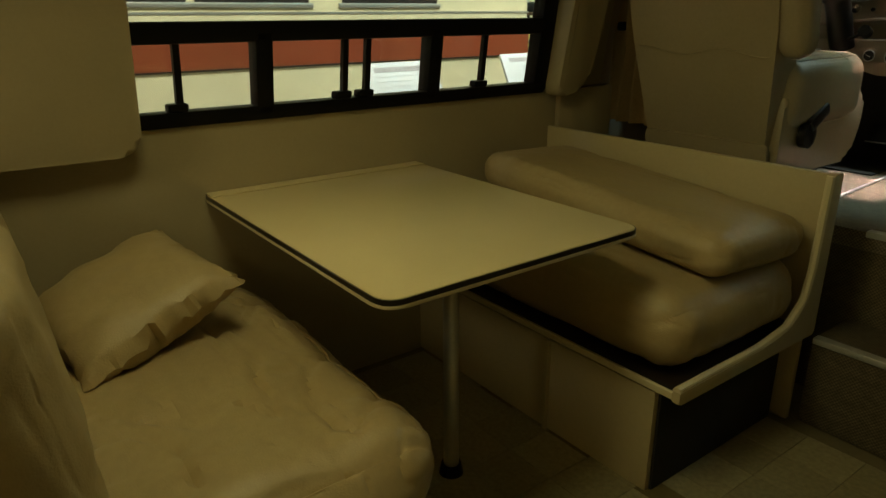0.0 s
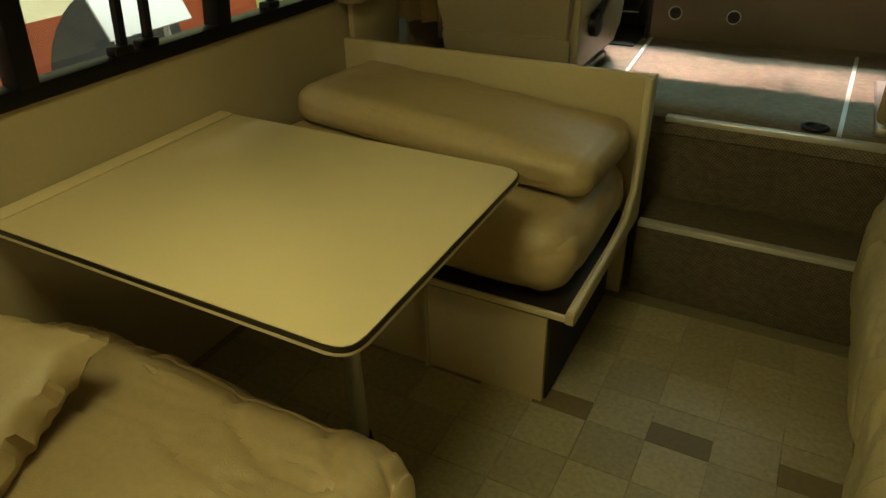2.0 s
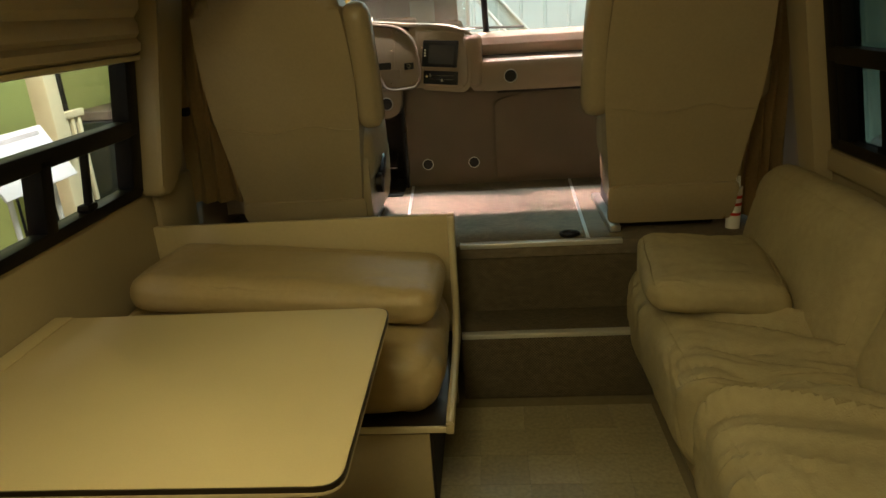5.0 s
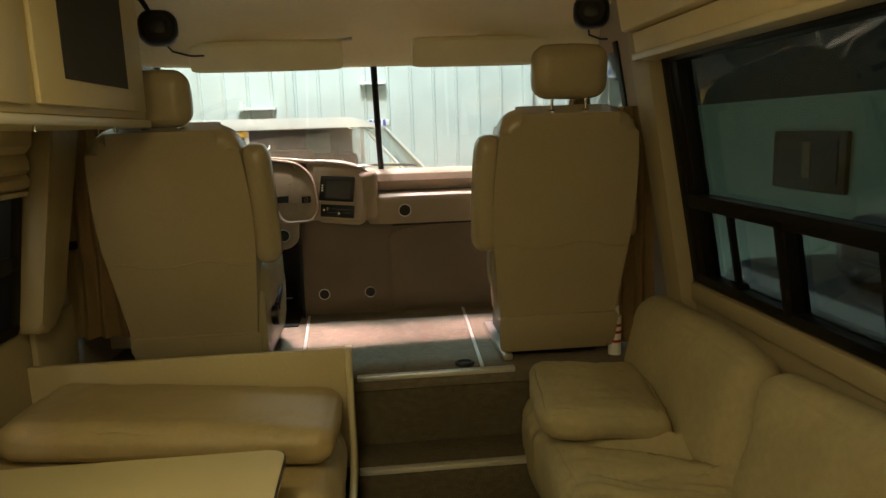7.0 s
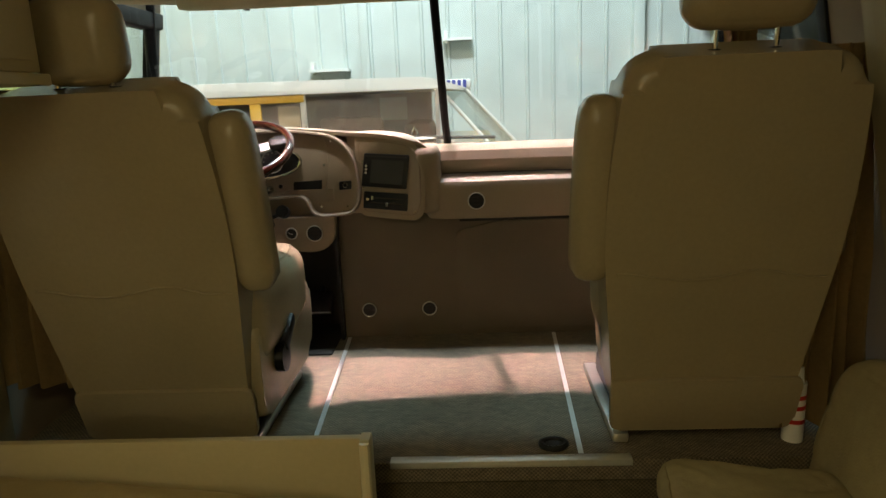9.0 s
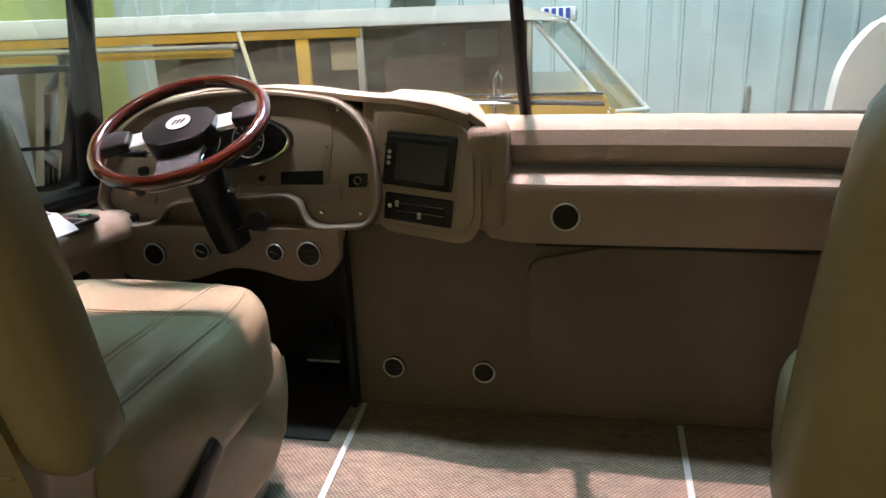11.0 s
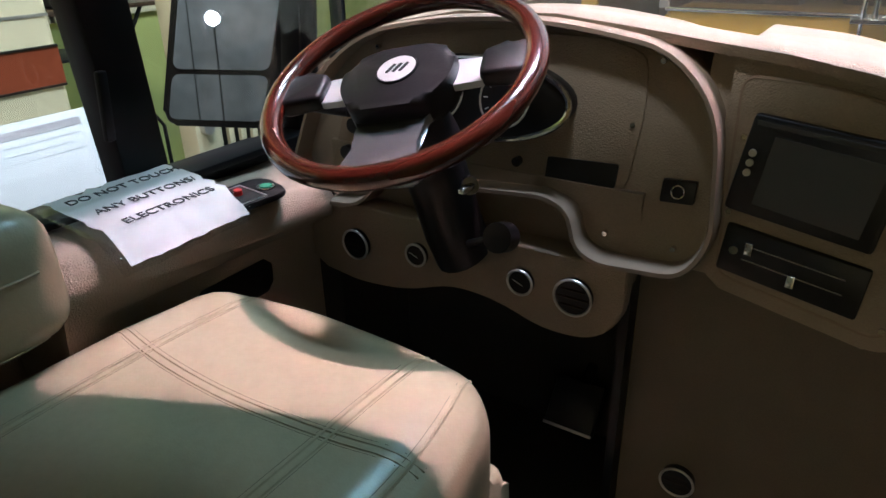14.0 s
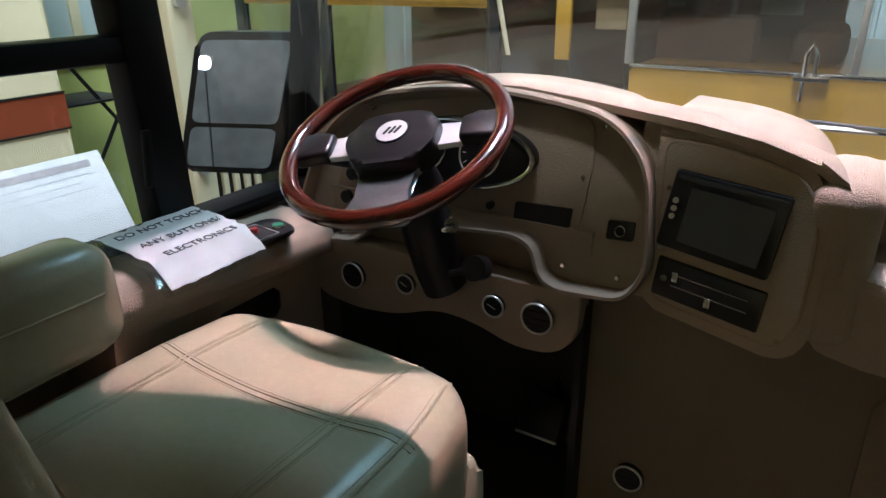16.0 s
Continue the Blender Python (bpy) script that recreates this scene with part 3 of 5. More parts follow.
def pillow(name, label, at, size, rot, mat, seed, ruffle=0.0):
    bm = bmesh.new()
    sx, sy, sz = size
    n = 26
    for s in (1, -1):
        grid = []
        for i in range(n + 1):
            row = []
            for j in range(n + 1):
                u, v = -1 + 2 * i / n, -1 + 2 * j / n
                h = max(0.0, (1 - abs(u) ** 3) * (1 - abs(v) ** 3)) ** 0.5
                pinch = 1 - 0.07 * (u * u * (1 - v * v) + v * v * (1 - u * u))
                p = Vector((u * sx * pinch, v * sy * pinch, s * sz * h))
                e = max(abs(u), abs(v)) ** 6
                p += Vector((u, v, 0)) * ruffle * e * noise.noise(Vector((u * 9 + seed, v * 9, 0)))
                p.z += ruffle * e * noise.noise(Vector((u * 11, v * 11, seed)))
                p.z += 0.016 * noise.noise(Vector((u * 2.4 + seed, v * 2.4, s))) * h
                row.append(bm.verts.new(p))
            grid.append(row)
        for i in range(n):
            for j in range(n):
                bm.faces.new((grid[i][j], grid[i + 1][j], grid[i + 1][j + 1], grid[i][j + 1]))
    bmesh.ops.remove_doubles(bm, verts=bm.verts, dist=0.0006)
    return tagged(part(name, turned(bm, pose(*at, *rot)), mat), label, "pillow")


pillow("throw_pillow", "tan throw pillow with ruffled edge on the bench", (-0.86, 0.40, 0.575), (0.20, 0.20, 0.075), (20, 6, 12), M_LEATHER, 1, 0.02)


# ---- sofa along the side wall ----
def draped(x0, x1, y0, y1, z0, z1, r, seed):
    """A loose sofa cover: a soft block with long pulled folds."""
    bm = cushion(x0, x1, y0, y1, z0, z1, r, 0.018, 0.004, seed, cuts=70, crease=0.008)
    for v in bm.verts:
        if v.co.z > z0 + 0.05:
            p = v.co
            s = p.y * 1.0 + p.x * 0.55 + 0.06 * noise.noise(p * 3.0 + Vector((seed, 0, 0)))
            f = noise.noise(Vector((s * 13, p.x * 1.6, seed))) + 0.5 * noise.noise(Vector((s * 27, p.x * 3.0, seed)))
            k = min(1.0, (p.z - z0 - 0.05) / 0.15)
            v.co.z += 0.042 * f * abs(f) ** 0.3 * k
            v.co.x -= 0.010 * f * k
    return bm


def sofa():
    t = thing("sofa", "beige velour sofa with rumpled seat cover along the wall", "sofa")
    part("base", box(0.70, RW - 0.005, 0.45, 2.08, 0.0, 0.22, 0.01), M_BOARD, t)
    part("seat_cushion", draped(0.605, 1.20, 1.36, 2.29, 0.16, 0.50, 0.10, 6), M_VELOUR, t)
    part("seat_cushion", draped(0.60, 1.20, 0.45, 1.37, 0.15, 0.51, 0.11, 7), M_VELOUR, t)
    for k, (y0, y1) in enumerate(((1.49, 2.36), (0.50, 1.445))):
        bm = cushion(-0.085, 0.085, y0, y1, 0.0, 0.44, 0.08, 0.022, 0.008, 8 + k, cuts=32, crease=0.003)
        part("back_cushion", turned(bm, pose(1.105, 0, 0.42, 0, 13, 0)), M_VELOUR, t)


sofa()
bm = cushion(-0.215, 0.215, -0.25, 0.25, -0.055, 0.055, 0.048, 0.016, 0.010, 5, cuts=40, crease=0.006)
tagged(part("loose_cushion", turned(bm, pose(0.825, 1.985, 0.565, 2, 2, -7)), M_VELOUR), "beige velour cushion lying on the sofa seat", "cushion")
can = thing("spray_can", "white spray can with red bands beside the sofa", "can")
part("body", rod((1.055, 2.42, CAB_Z), (1.055, 2.42, 0.745), 0.028, 18), M_PAPER, can)
for z in (0.63, 0.67, 0.70):
    part("band", rod((1.055, 2.42, z), (1.055, 2.42, z + 0.012), 0.0288, 18), M_REDB, can, "red band")
part("cap", rod((1.055, 2.42, 0.745), (1.055, 2.42, 0.79), 0.022, 18, r2=0.018), M_PAPER, can)


# ---- captain seats ----
def seam(points, r, mat, t, name="seam"):
    return part(name, tube(points, r, 6), mat, t)


def captain_seat(name, cx, label, arm, head_z, head_w, dz=0.0, trim=0.0):
    t = thing(name, label, "seat")
    y = 2.31
    outline = rounded([(-0.235, 0.0), (0.225, 0.0), (0.285, 0.60), (0.255, 0.95 + dz), (-0.262, 0.95 + dz), (-0.297, 0.60)], [0.05, 0.05, 0.2, 0.10, 0.10, 0.2], 8)
    lean = pose(cx, y + 0.16, 0.67, 14, 0, 0)
    part("backrest", turned(prism(outline, "y", -0.065, 0.075, 0.045, 6), lean), M_CAB_LEATHER, t)
    fold = [Vector((u * 0.255, -0.069 - 0.003 * math.cos(u * 9), 0.44 + 0.012 * math.sin(u * 5))) for u in [k / 10 - 1 for k in range(21)]]
    part("seam", tube([lean @ p for p in fold], 0.0035, 6), M_CAB_LEATHER, t)
    skirt = rounded([(-0.245, -0.035), (0.245, -0.035), (0.252, 0.13), (-0.252, 0.13)], 0.025)
    part("lower_flap", turned(prism(skirt, "y", -0.078, -0.06, 0.006, 3), lean), M_CAB_LEATHER, t)
    cu = cushion(cx - 0.29 + trim * 0.4, cx + 0.285, y + 0.10, y + 0.715 - trim, 0.81, 1.062, 0.07, 0.012, 0.002, 3, cuts=22)
    for v in cu.verts:
        # the front corners are drawn in and the front edge rolls down
        f = max(0.0, (v.co.y - (y + 0.40 - trim)) / 0.315)
        v.co.x = cx + (v.co.x - cx) * (1 - 0.09 * f ** 2.2)
        side = abs(v.co.x - cx) / 0.29
        v.co.y -= 0.03 * f * side * side
    skin = BVHTree.FromBMesh(cu)
    part("seat_cushion", cu, M_CAB_LEATHER, t)
    sd = prism(rounded([(y + 0.10, 0.66), (y + 0.64 - trim, 0.66), (y + 0.70 - trim, 0.80), (y + 0.69 - trim, 0.93), (y + 0.10, 0.95)], 0.05), "x", cx - 0.27 + trim * 0.5, cx + 0.27, 0.02, 3)
    part("valance", sd, M_CAB_LEATHER, t)

    def on_top(x, yy):
        hit = skin.ray_cast(Vector((x, yy, 2.0)), Vector((0, 0, -1)))[0]
        return hit or Vector((x, yy, 1.0))

    lines = [[(cx + dx * 0.156, y + 0.14 + f * (0.545 - trim)) for f in [j / 20 for j in range(21)]] for dx in (-1, 1)]
    lines.append([(cx + u * 0.262 + trim * 0.2 * (1 - u), y + 0.468 - trim + 0.04 * u * u) for u in [j / 12 - 1 for j in range(25)]])
    for n, line in enumerate(lines):
        for k in (-1, 1):
            off = (k * 0.0055, 0) if n < 2 else (0, k * 0.0055)
            seam([on_top(x + off[0], yy + off[1]) + Vector((0, 0, -0.0006)) for x, yy in line], 0.0026, M_CAB_LEATHER, t)
            seam([on_top(x + off[0] * 1.9, yy + off[1] * 1.9) + Vector((0, 0, -0.0003)) for x, yy in line], 0.0006, M_STITCH, t, "stitching")
    edge = [(cx + arm * (0.252 - 0.034 * max(0.0, f - 0.6) ** 2 / 0.16) + trim * 0.4, y + 0.13 + f * (0.55 - trim)) for f in [j / 16 for j in range(17)]]
    seam([on_top(*p) for p in edge], 0.003, M_CAB_LEATHER, t)
    seam([on_top(p[0] - arm * 0.007, p[1]) + Vector((0, 0, -0.0002)) for p in edge], 0.0006, M_STITCH, t, "stitching")
    part("pedestal", box(cx - 0.20, cx + 0.20, y + 0.16, y + 0.58, CAB_Z, 0.68, 0.02), M_BLACK, t, "black pedestal")
    part("slide_rail", box(cx + arm * 0.19, cx + arm * 0.235, y + 0.10, y + 0.62, CAB_Z, 0.605, 0.008), M_STEEL, t)
    for s in (-1, 1):
        ar = cushion(-0.05 if s == arm else -0.06, 0.05 if s == arm else 0.06, -0.055 if s == arm else -0.088, 0.055 if s == arm else 0.088, 0.0, 0.45 if s == arm else 0.395, 0.042, 0.006, 0.002, 2, cuts=10)
        if s == arm:
            part("armrest", turned(ar, pose(cx + s * 0.315, y + 0.04, 1.075, 9, s * -2, 0)), M_CAB_LEATHER, t)
        else:
            arm_pose = pose(cx + s * 0.28, y + 0.05, 1.172, -88, 0, 0)
            top = BVHTree.FromBMesh(turned(ar, arm_pose))
            part("armrest", ar, M_CAB_LEATHER, t)
            for z in (1.20, 1.10):
                line = [top.ray_cast(Vector((cx - s * 0.05, y + 0.09 + 0.32 * k / 12, z)), Vector((s, 0, 0)))[0] for k in range(13)]
                seam([p for p in line if p], 0.0022, M_CAB_LEATHER, t)
    lever = box(-0.012, 0.012, -0.02, 0.10, -0.02, 0.025, 0.008)
    part("lever", turned(lever, pose(cx + arm * 0.295 + trim * 0.5, y + 0.26, 0.84, 28, 0, 0)), M_BLACK, t, "black recliner lever")
    part("lever_base", rod((cx + arm * 0.275 + trim * 0.5, y + 0.245, 0.80), (cx + arm * 0.30 + trim * 0.5, y + 0.245, 0.80), 0.045, 16), M_BLACK, t, "black lever plate")
    hy = y - 0.075
    hd = cushion(-head_w, head_w, -0.05, 0.05, 0.0, 0.185, 0.045, 0.008, 0.001, 2, cuts=12)
    part("headrest", turned(hd, pose(cx, hy, head_z, 8, 0, 0)), M_CAB_LEATHER, t)
    for s in (-1, 1):
        part("headrest_post", rod((cx + s * 0.065, hy, 1.54 + dz), (cx + s * 0.065, hy - 0.03, head_z + 0.09), 0.006, 8), M_CHROME, t, "chrome post")
        part("post_socket", rod((cx + s * 0.065, hy, 1.555 + dz), (cx + s * 0.065, hy, 1.59 + dz), 0.016, 14), M_BLACK, t, "black socket")
    return t


captain_seat("driver_seat", -0.672, "tan leather captain's seat with raised armrest by the wheel", 1, 1.60, 0.10)
captain_seat("passenger_seat", 0.80, "tan leather captain's seat with raised armrest and headrest", -1, 1.655, 0.135, 0.02, 0.13)


# ---- curtains and padded window surrounds ----
def curtain(name, label, x, y, z0, z1, width, seed, gather=None, along="x"):
    bm = bmesh.new()
    nu, nv = 40, 24
    grid = []
    for j in range(nv + 1):
        v = j / nv
        z = z0 + (z1 - z0) * v
        w = width * (1 - 0.35 * v if gather is None else 0.45 + 0.55 * min(1, abs(z - gather) / 0.35))
        row = []
        for i in range(nu + 1):
            u = i / nu - 0.5
            fold = 0.022 * math.sin(u * 30 + seed + 1.5 * noise.noise(Vector((u * 3, v * 2, seed)))) * (1.1 - 0.5 * v)
            a, b_ = u * w, fold + 0.02 * noise.noise(Vector((u * 4, v * 3, seed + 5)))
            row.append(bm.verts.new((x + a, y + b_, z) if along == "x" else (x + b_, y + a, z)))
        grid.append(row)
    for j in range(nv):
        for i in range(nu):
            bm.faces.new((grid[j][i], grid[j][i + 1], grid[j + 1][i + 1], grid[j + 1][i]))
    bmesh.ops.solidify(bm, geom=bm.faces[:], thickness=0.004)
    return tagged(part(name, bm, M_CURTAIN), label, "curtain")


curtain("cab_curtain", "gold fabric curtain gathered behind the driver's seat", -0.995, 2.42, 0.78, 1.60, 0.34, 1)
curtain("cab_curtain", "gold fabric curtain gathered behind the passenger's seat", 1.10, 2.42, 0.62, 1.62, 0.26, 2)
curtain("tied_curtain", "brown fabric curtain tied up in the windscreen corner", 1.06, 2.95, 1.50, 1.98, 0.20, 3, 1.68)
pts = rounded([(2.03, 0.90), (2.19, 0.93), (2.27, 1.62), (2.06, 1.62)], [0.05, 0.06, 0.01, 0.01])
tagged(part("window_surround", lean_in(prism(pts, "x", LW, LW + 0.085, 0.02, 3), -1), M_WALL), "padded tan window surround with rounded foot", "surround", kind="structure")
pts = rounded([(0.05, 0.865), (0.535, 0.865), (0.535, 1.62), (0.05, 1.62)], [0.02, 0.05, 0.01, 0.01])
tagged(part("window_surround", lean_in(prism(pts, "x", LW, LW + 0.075, 0.02, 3), -1), M_WALL), "padded tan window surround with rounded foot", "surround", kind="structure")
tagged(part("sill_pad", lean_in(box(LW, LW + 0.03, 2.10, 2.42, 0.60, 0.93, 0.02), -1), M_WALL), "tan padded panel beside the driver's seat", "panel", kind="structure")
pts = rounded([(2.17, 0.80), (2.30, 0.80), (2.34, 1.95), (2.17, 1.95)], 0.02)
tagged(part("window_pillar", lean_in(prism(pts, "x", RW - 0.06, RW, 0.012, 3), 1), M_WALL), "padded tan pillar beside the window", "pillar", kind="structure")
tagged(part("window_sill_pad", lean_in(box(RW - 0.03, RW, 0.2, 2.17, 0.86, 0.935, 0.012), 1), M_WALL), "tan padded sill under the window", "sill", kind="structure")

# pleated blind over the left window
bl = thing("window_blind", "off-white pleated blind drawn half up", "blind")
M_BLIND = material("blind_fabric", (0.58, 0.50, 0.36), 0.8, grain=0.06, scale=60, bump=0.2, bump_scale=150)
prof = [(0.0, 1.40), (0.028, 1.415), (0.030, 1.44), (0.006, 1.455), (0.026, 1.47), (0.022, 1.50), (0.004, 1.52), (0.03, 1.545), (0.03, 1.60), (0.0, 1.60)]
part("pleats", lean_in(prism([(LW + 0.012 + a, z) for a, z in prof], "y", 0.54, 2.03, 0.004), -1), M_BLIND, bl)
part("bottom_rail", lean_in(box(LW + 0.01, LW + 0.036, 0.54, 2.03, 1.385, 1.402, 0.004), -1), M_CREAM, bl)

# valance over the right window
va = thing("window_valance", "cream padded valance over the tinted window", "valance")
part("board", lean_in(box(RW - 0.10, RW, -0.4, 2.19, 1.80, 1.875, 0.008), 1), M_CEIL, va)
part("lip", lean_in(box(RW - 0.115, RW - 0.02, -0.4, 2.19, 1.775, 1.80, 0.006), 1), M_CREAM, va)
part("upper_panel", lean_in(box(RW - 0.13, RW, -0.4, 2.22, 1.88, 2.085, 0.012), 1), M_CEIL, va)


# ---- overhead cabinet ----
def overhead_cabinet():
    t = thing("overhead_cabinet", "cream laminate overhead cabinets with a mesh panel", "cabinet")
    x = -0.68
    part("body", box(-1.02, x, -0.8, 2.08, 1.618, CEIL - 0.003, 0.004), M_LAM, t)
    part("bottom_ledge", box(-1.10, x + 0.008, -0.8, 2.10, 1.592, 1.616, 0.004), M_CREAM, t, "cream lower ledge")
    for y0, y1 in ((-0.2, 0.40), (0.42, 0.93), (0.95, 1.29)):
        d = part("door", box(x, x + 0.014, y0, y1, 1.637, 2.06, 0.004), M_LAM, t)
        hy = y0 + 0.08
        part("handle", tube([(x + 0.015, hy, 1.672), (x + 0.03, hy, 1.666), (x + 0.032, hy, 1.690), (x + 0.028, hy, 1.702), (x + 0.015, hy, 1.704)], 0.004, 8), M_STEEL, d, "small steel pull")
    d = part("mesh_door", box(x, x + 0.014, 1.335, 2.045, 1.640, 2.06, 0.004), M_LAM, t)
    part("mesh", box(x + 0.012, x + 0.017, 1.47, 1.89, 1.705, 2.02), M_MESH, d, "dark woven speaker mesh")
    part("lamp_strip", box(-0.78, -0.72, 1.0, 1.16, 1.586, 1.592, 0.002), M_STEEL, t, "small steel strip lamp")
    for y in (1.36, 1.85):
        part("hook", rod((-0.70, y, 1.578), (-0.70, y, 1.592), 0.006, 10), M_CHROME, t, "small brass hook")


M_MESH = material("speaker_mesh", (0.035, 0.03, 0.022), 0.85, grain=0.5, scale=300, bump=0.6, bump_scale=600)
overhead_cabinet()


def speaker(label, at, yaw, wall):
    t = thing("speaker", label, "speaker", "cab loudspeakers")
    m = pose(*at, 0, 0, yaw) @ Matrix.Scale(1.2, 4)
    part("housing", turned(cushion(-0.055, 0.055, -0.05, 0.05, -0.05, 0.05, 0.035, 0.004, cuts=8), m), M_BLACK, t)
    part("grille", turned(rod((0, -0.052, 0), (0, -0.044, 0), 0.042, 20), m), M_DIM, t)
    p = Vector(at)
    part("bracket", tube([p, (p + Vector(wall)) / 2 + Vector((0, 0, 0.01)), Vector(wall)], 0.010, 8), M_BLACK, t, "black bracket")
    part("cable", tube([p + Vector((0, 0.04, -0.04)), p + Vector((0.02, 0.09, -0.075)), p + Vector((0.08, 0.12, -0.09)), p + Vector((0.12, 0.16, -0.085))], 0.004, 6), M_BLACK, t, "thin black cable")


speaker("small black loudspeaker on a bracket with a cable", (-0.715, 2.43, 1.962), 15, (-0.78, 2.38, 2.10))
speaker("small black loudspeaker on a bracket under the ceiling", (0.95, 2.43, 1.99), -15, (0.99, 2.40, 2.10))


# sun visors
for lab, x0, x1 in (("cream padded sun visor folded up over the windscreen", -0.74, -0.06), ("cream padded sun visor folded up over the windscreen", 0.26, 1.02)):
    t = thing("sun_visor", lab, "visor", "sun visors")
    part("pad", turned(cushion((x0 - x1) / 2, (x1 - x0) / 2, -0.02, 0.02, -0.075, 0.06, 0.018, 0.004, 0.001, 3, cuts=12), pose((x0 + x1) / 2, 2.935, 1.915, 22, 0, 0)), M_VISOR, t)
    part("pivot", rod((x1 - 0.02, 2.915, 1.965), (x1 + 0.05, 2.93, 1.975), 0.007, 10), M_STEEL, t, "steel pivot")
    part("clip", rod((x0 + 0.18, 3.10, 1.855), (x0 + 0.18, 3.10, 1.885), 0.011, 10), M_BLACK, t, "small black stop")


# ---- dashboard ----
def flat_face(c0, cx, cz):
    return lambda x, z: c0 + cx * x + cz * z


INSTRUMENT = flat_face(3.31 - 0.25 * 1.11, 0.0, 0.25)
NAVFACE = flat_face(3.31 - 0.2 * 1.11 - 0.05, -0.2, 0.2)
LOWER = flat_face(3.27, 0.0, 0.0)
BULK = flat_face(3.34, 0.0, 0.0)


def slab(points, face, d0, d1, bevel=0.0, seg=2):
    """A panel of (x, z) outline lying on a dash face, from d0 to d1 behind it (minus: towards the driver)."""
    bm = prism(points, "y", d0, d1, bevel, seg)
    for v in bm.verts:
        v.co.y += face(v.co.x, v.co.z)
    return bm


def ring(points, inner, face, d0, d1):
    """A frame between two outlines of the same number of points."""
    bm = bmesh.new()
    loops = [[bm.verts.new((x, face(x, z) + d, z)) for x, z in pp] for pp, d in ((points, d0 + 0.012), (points, d1), (inner, d1), (inner, d0 + 0.012))]
    mid = [[bm.verts.new((x, face(x, z) + d0, z)) for x, z in [((a[0] * 3 + b[0]) / 4, (a[1] * 3 + b[1]) / 4) for a, b in zip(p, q)]] for p, q in ((points, inner), (inner, points))]
    order = [loops[1], loops[0], mid[0], mid[1], loops[3], loops[2]]
    n = len(points)
    for s, t in zip(order, order[1:]):
        for i in range(n):
            bm.faces.new((s[i], s[(i + 1) % n], t[(i + 1) % n], t[i]))
    return bm


def inset(points, d):
    c = [(p[0], p[1]) for p in points]
    n, out = len(c), []
    for i in range(n):
        a, b_ = Vector(c[i - 1]), Vector(c[(i + 1) % n])
        t = (b_ - a).normalized()
        out.append((c[i][0] - t.y * d, c[i][1] + t.x * d))
    return out


def on_face(x, z, face, d=0.0):
    return (x, face(x, z) + d, z)


def disc(x, z, face, r, d0, d1, seg=24):
    return rod(on_face(x, z, face, d0), on_face(x, z, face, d1), r, seg)


def hoop(x, z, face, r, thick, d):
    return tube([on_face(x + r * math.cos(a), z + r * math.sin(a), face, d) for a in [2 * math.pi * k / 28 for k in range(28)]], thick, 8, closed=True)


dash = thing("dashboard", "tan vinyl dashboard with instrument hood and passenger ledge", "dashboard")
hood = rounded([(-1.03, 1.15), (-0.96, 1.09), (-0.86, 1.10), (-0.815, 1.155), (-0.50, 1.18), (-0.458, 1.165), (-0.437, 1.112), (-0.40, 1.097), (-0.275, 1.105), (-0.246, 1.16), (-0.27, 1.33), (-0.345, 1.405), (-0.53, 1.432), (-0.70, 1.43), (-0.88, 1.40), (-0.985, 1.32)],
               [0.03, 0.03, 0.03, 0.03, 0.025, 0.02, 0.02, 0.02, 0.04, 0.06, 0.10, 0.08, 0.1, 0.1, 0.1, 0.08], 4)
part("instrument_hood", slab(hood, INSTRUMENT, 0.0, 0.20), M_DASH, dash)
part("hood_rim", ring(inset(hood, -0.006), inset(hood, 0.006), INSTRUMENT, -0.04, 0.03), M_DASH_TRIM, dash, "paler rolled rim")
bm = bmesh.new()
top = [(-1.02, 1.30), (-0.98, 1.335), (-0.88, 1.405), (-0.70, 1.436), (-0.53, 1.438), (-0.40, 1.425), (-0.30, 1.413), (-0.20, 1.407), (-0.10, 1.394), (-0.02, 1.37), (0.02, 1.345), (0.032, 1.315), (0.034, 1.27), (0.034, 1.22)]
rows = []
for x, z in top:
    f = INSTRUMENT(x, z) if x < -0.26 else NAVFACE(x, z)
    lip = 0.02 * max(0.0, min(1.0, (0.0 - x) / 0.10)) - 0.004
    rows.append([bm.verts.new((x, y, zz)) for y, zz in ((f - lip, z - 0.012), (f - lip - 0.002, z + 0.002), (f + 0.0, z + 0.008), (f + 0.10, z + 0.0), (3.57 - bow(x), 1.32), (3.57 - bow(x), 1.28), (f + 0.05, z - 0.05))])
for a, b in zip(rows, rows[1:]):
    for i in range(6):
        bm.faces.new((a[i], a[i + 1], b[i + 1], b[i]))
bm.faces.new(rows[-1])
part("cowl_top", bm, M_DASH, dash)
part("pod_side", box(-0.03, 0.072, 3.288, 3.53, 1.09, 1.352, 0.035, 4), M_DASH, dash)
panel = [(-0.90, 1.20), (-0.90, 1.34), (-0.835, 1.388), (-0.647, 1.412), (-0.453, 1.408), (-0.385, 1.39), (-0.376, 1.319), (-0.384, 1.205), (-0.405, 1.185), (-0.50, 1.19), (-0.70, 1.175)]
part("instrument_panel", slab(rounded(panel, 0.02, 3), INSTRUMENT, -0.005, 0.01, 0.002), M_DASH, dash)
part("slot", slab(rounded([(-0.515, 1.196), (-0.401, 1.20), (-0.40, 1.235), (-0.515, 1.231)], 0.004, 2), INSTRUMENT, -0.0075, 0.0), M_BLACK, dash, "black blank slot")
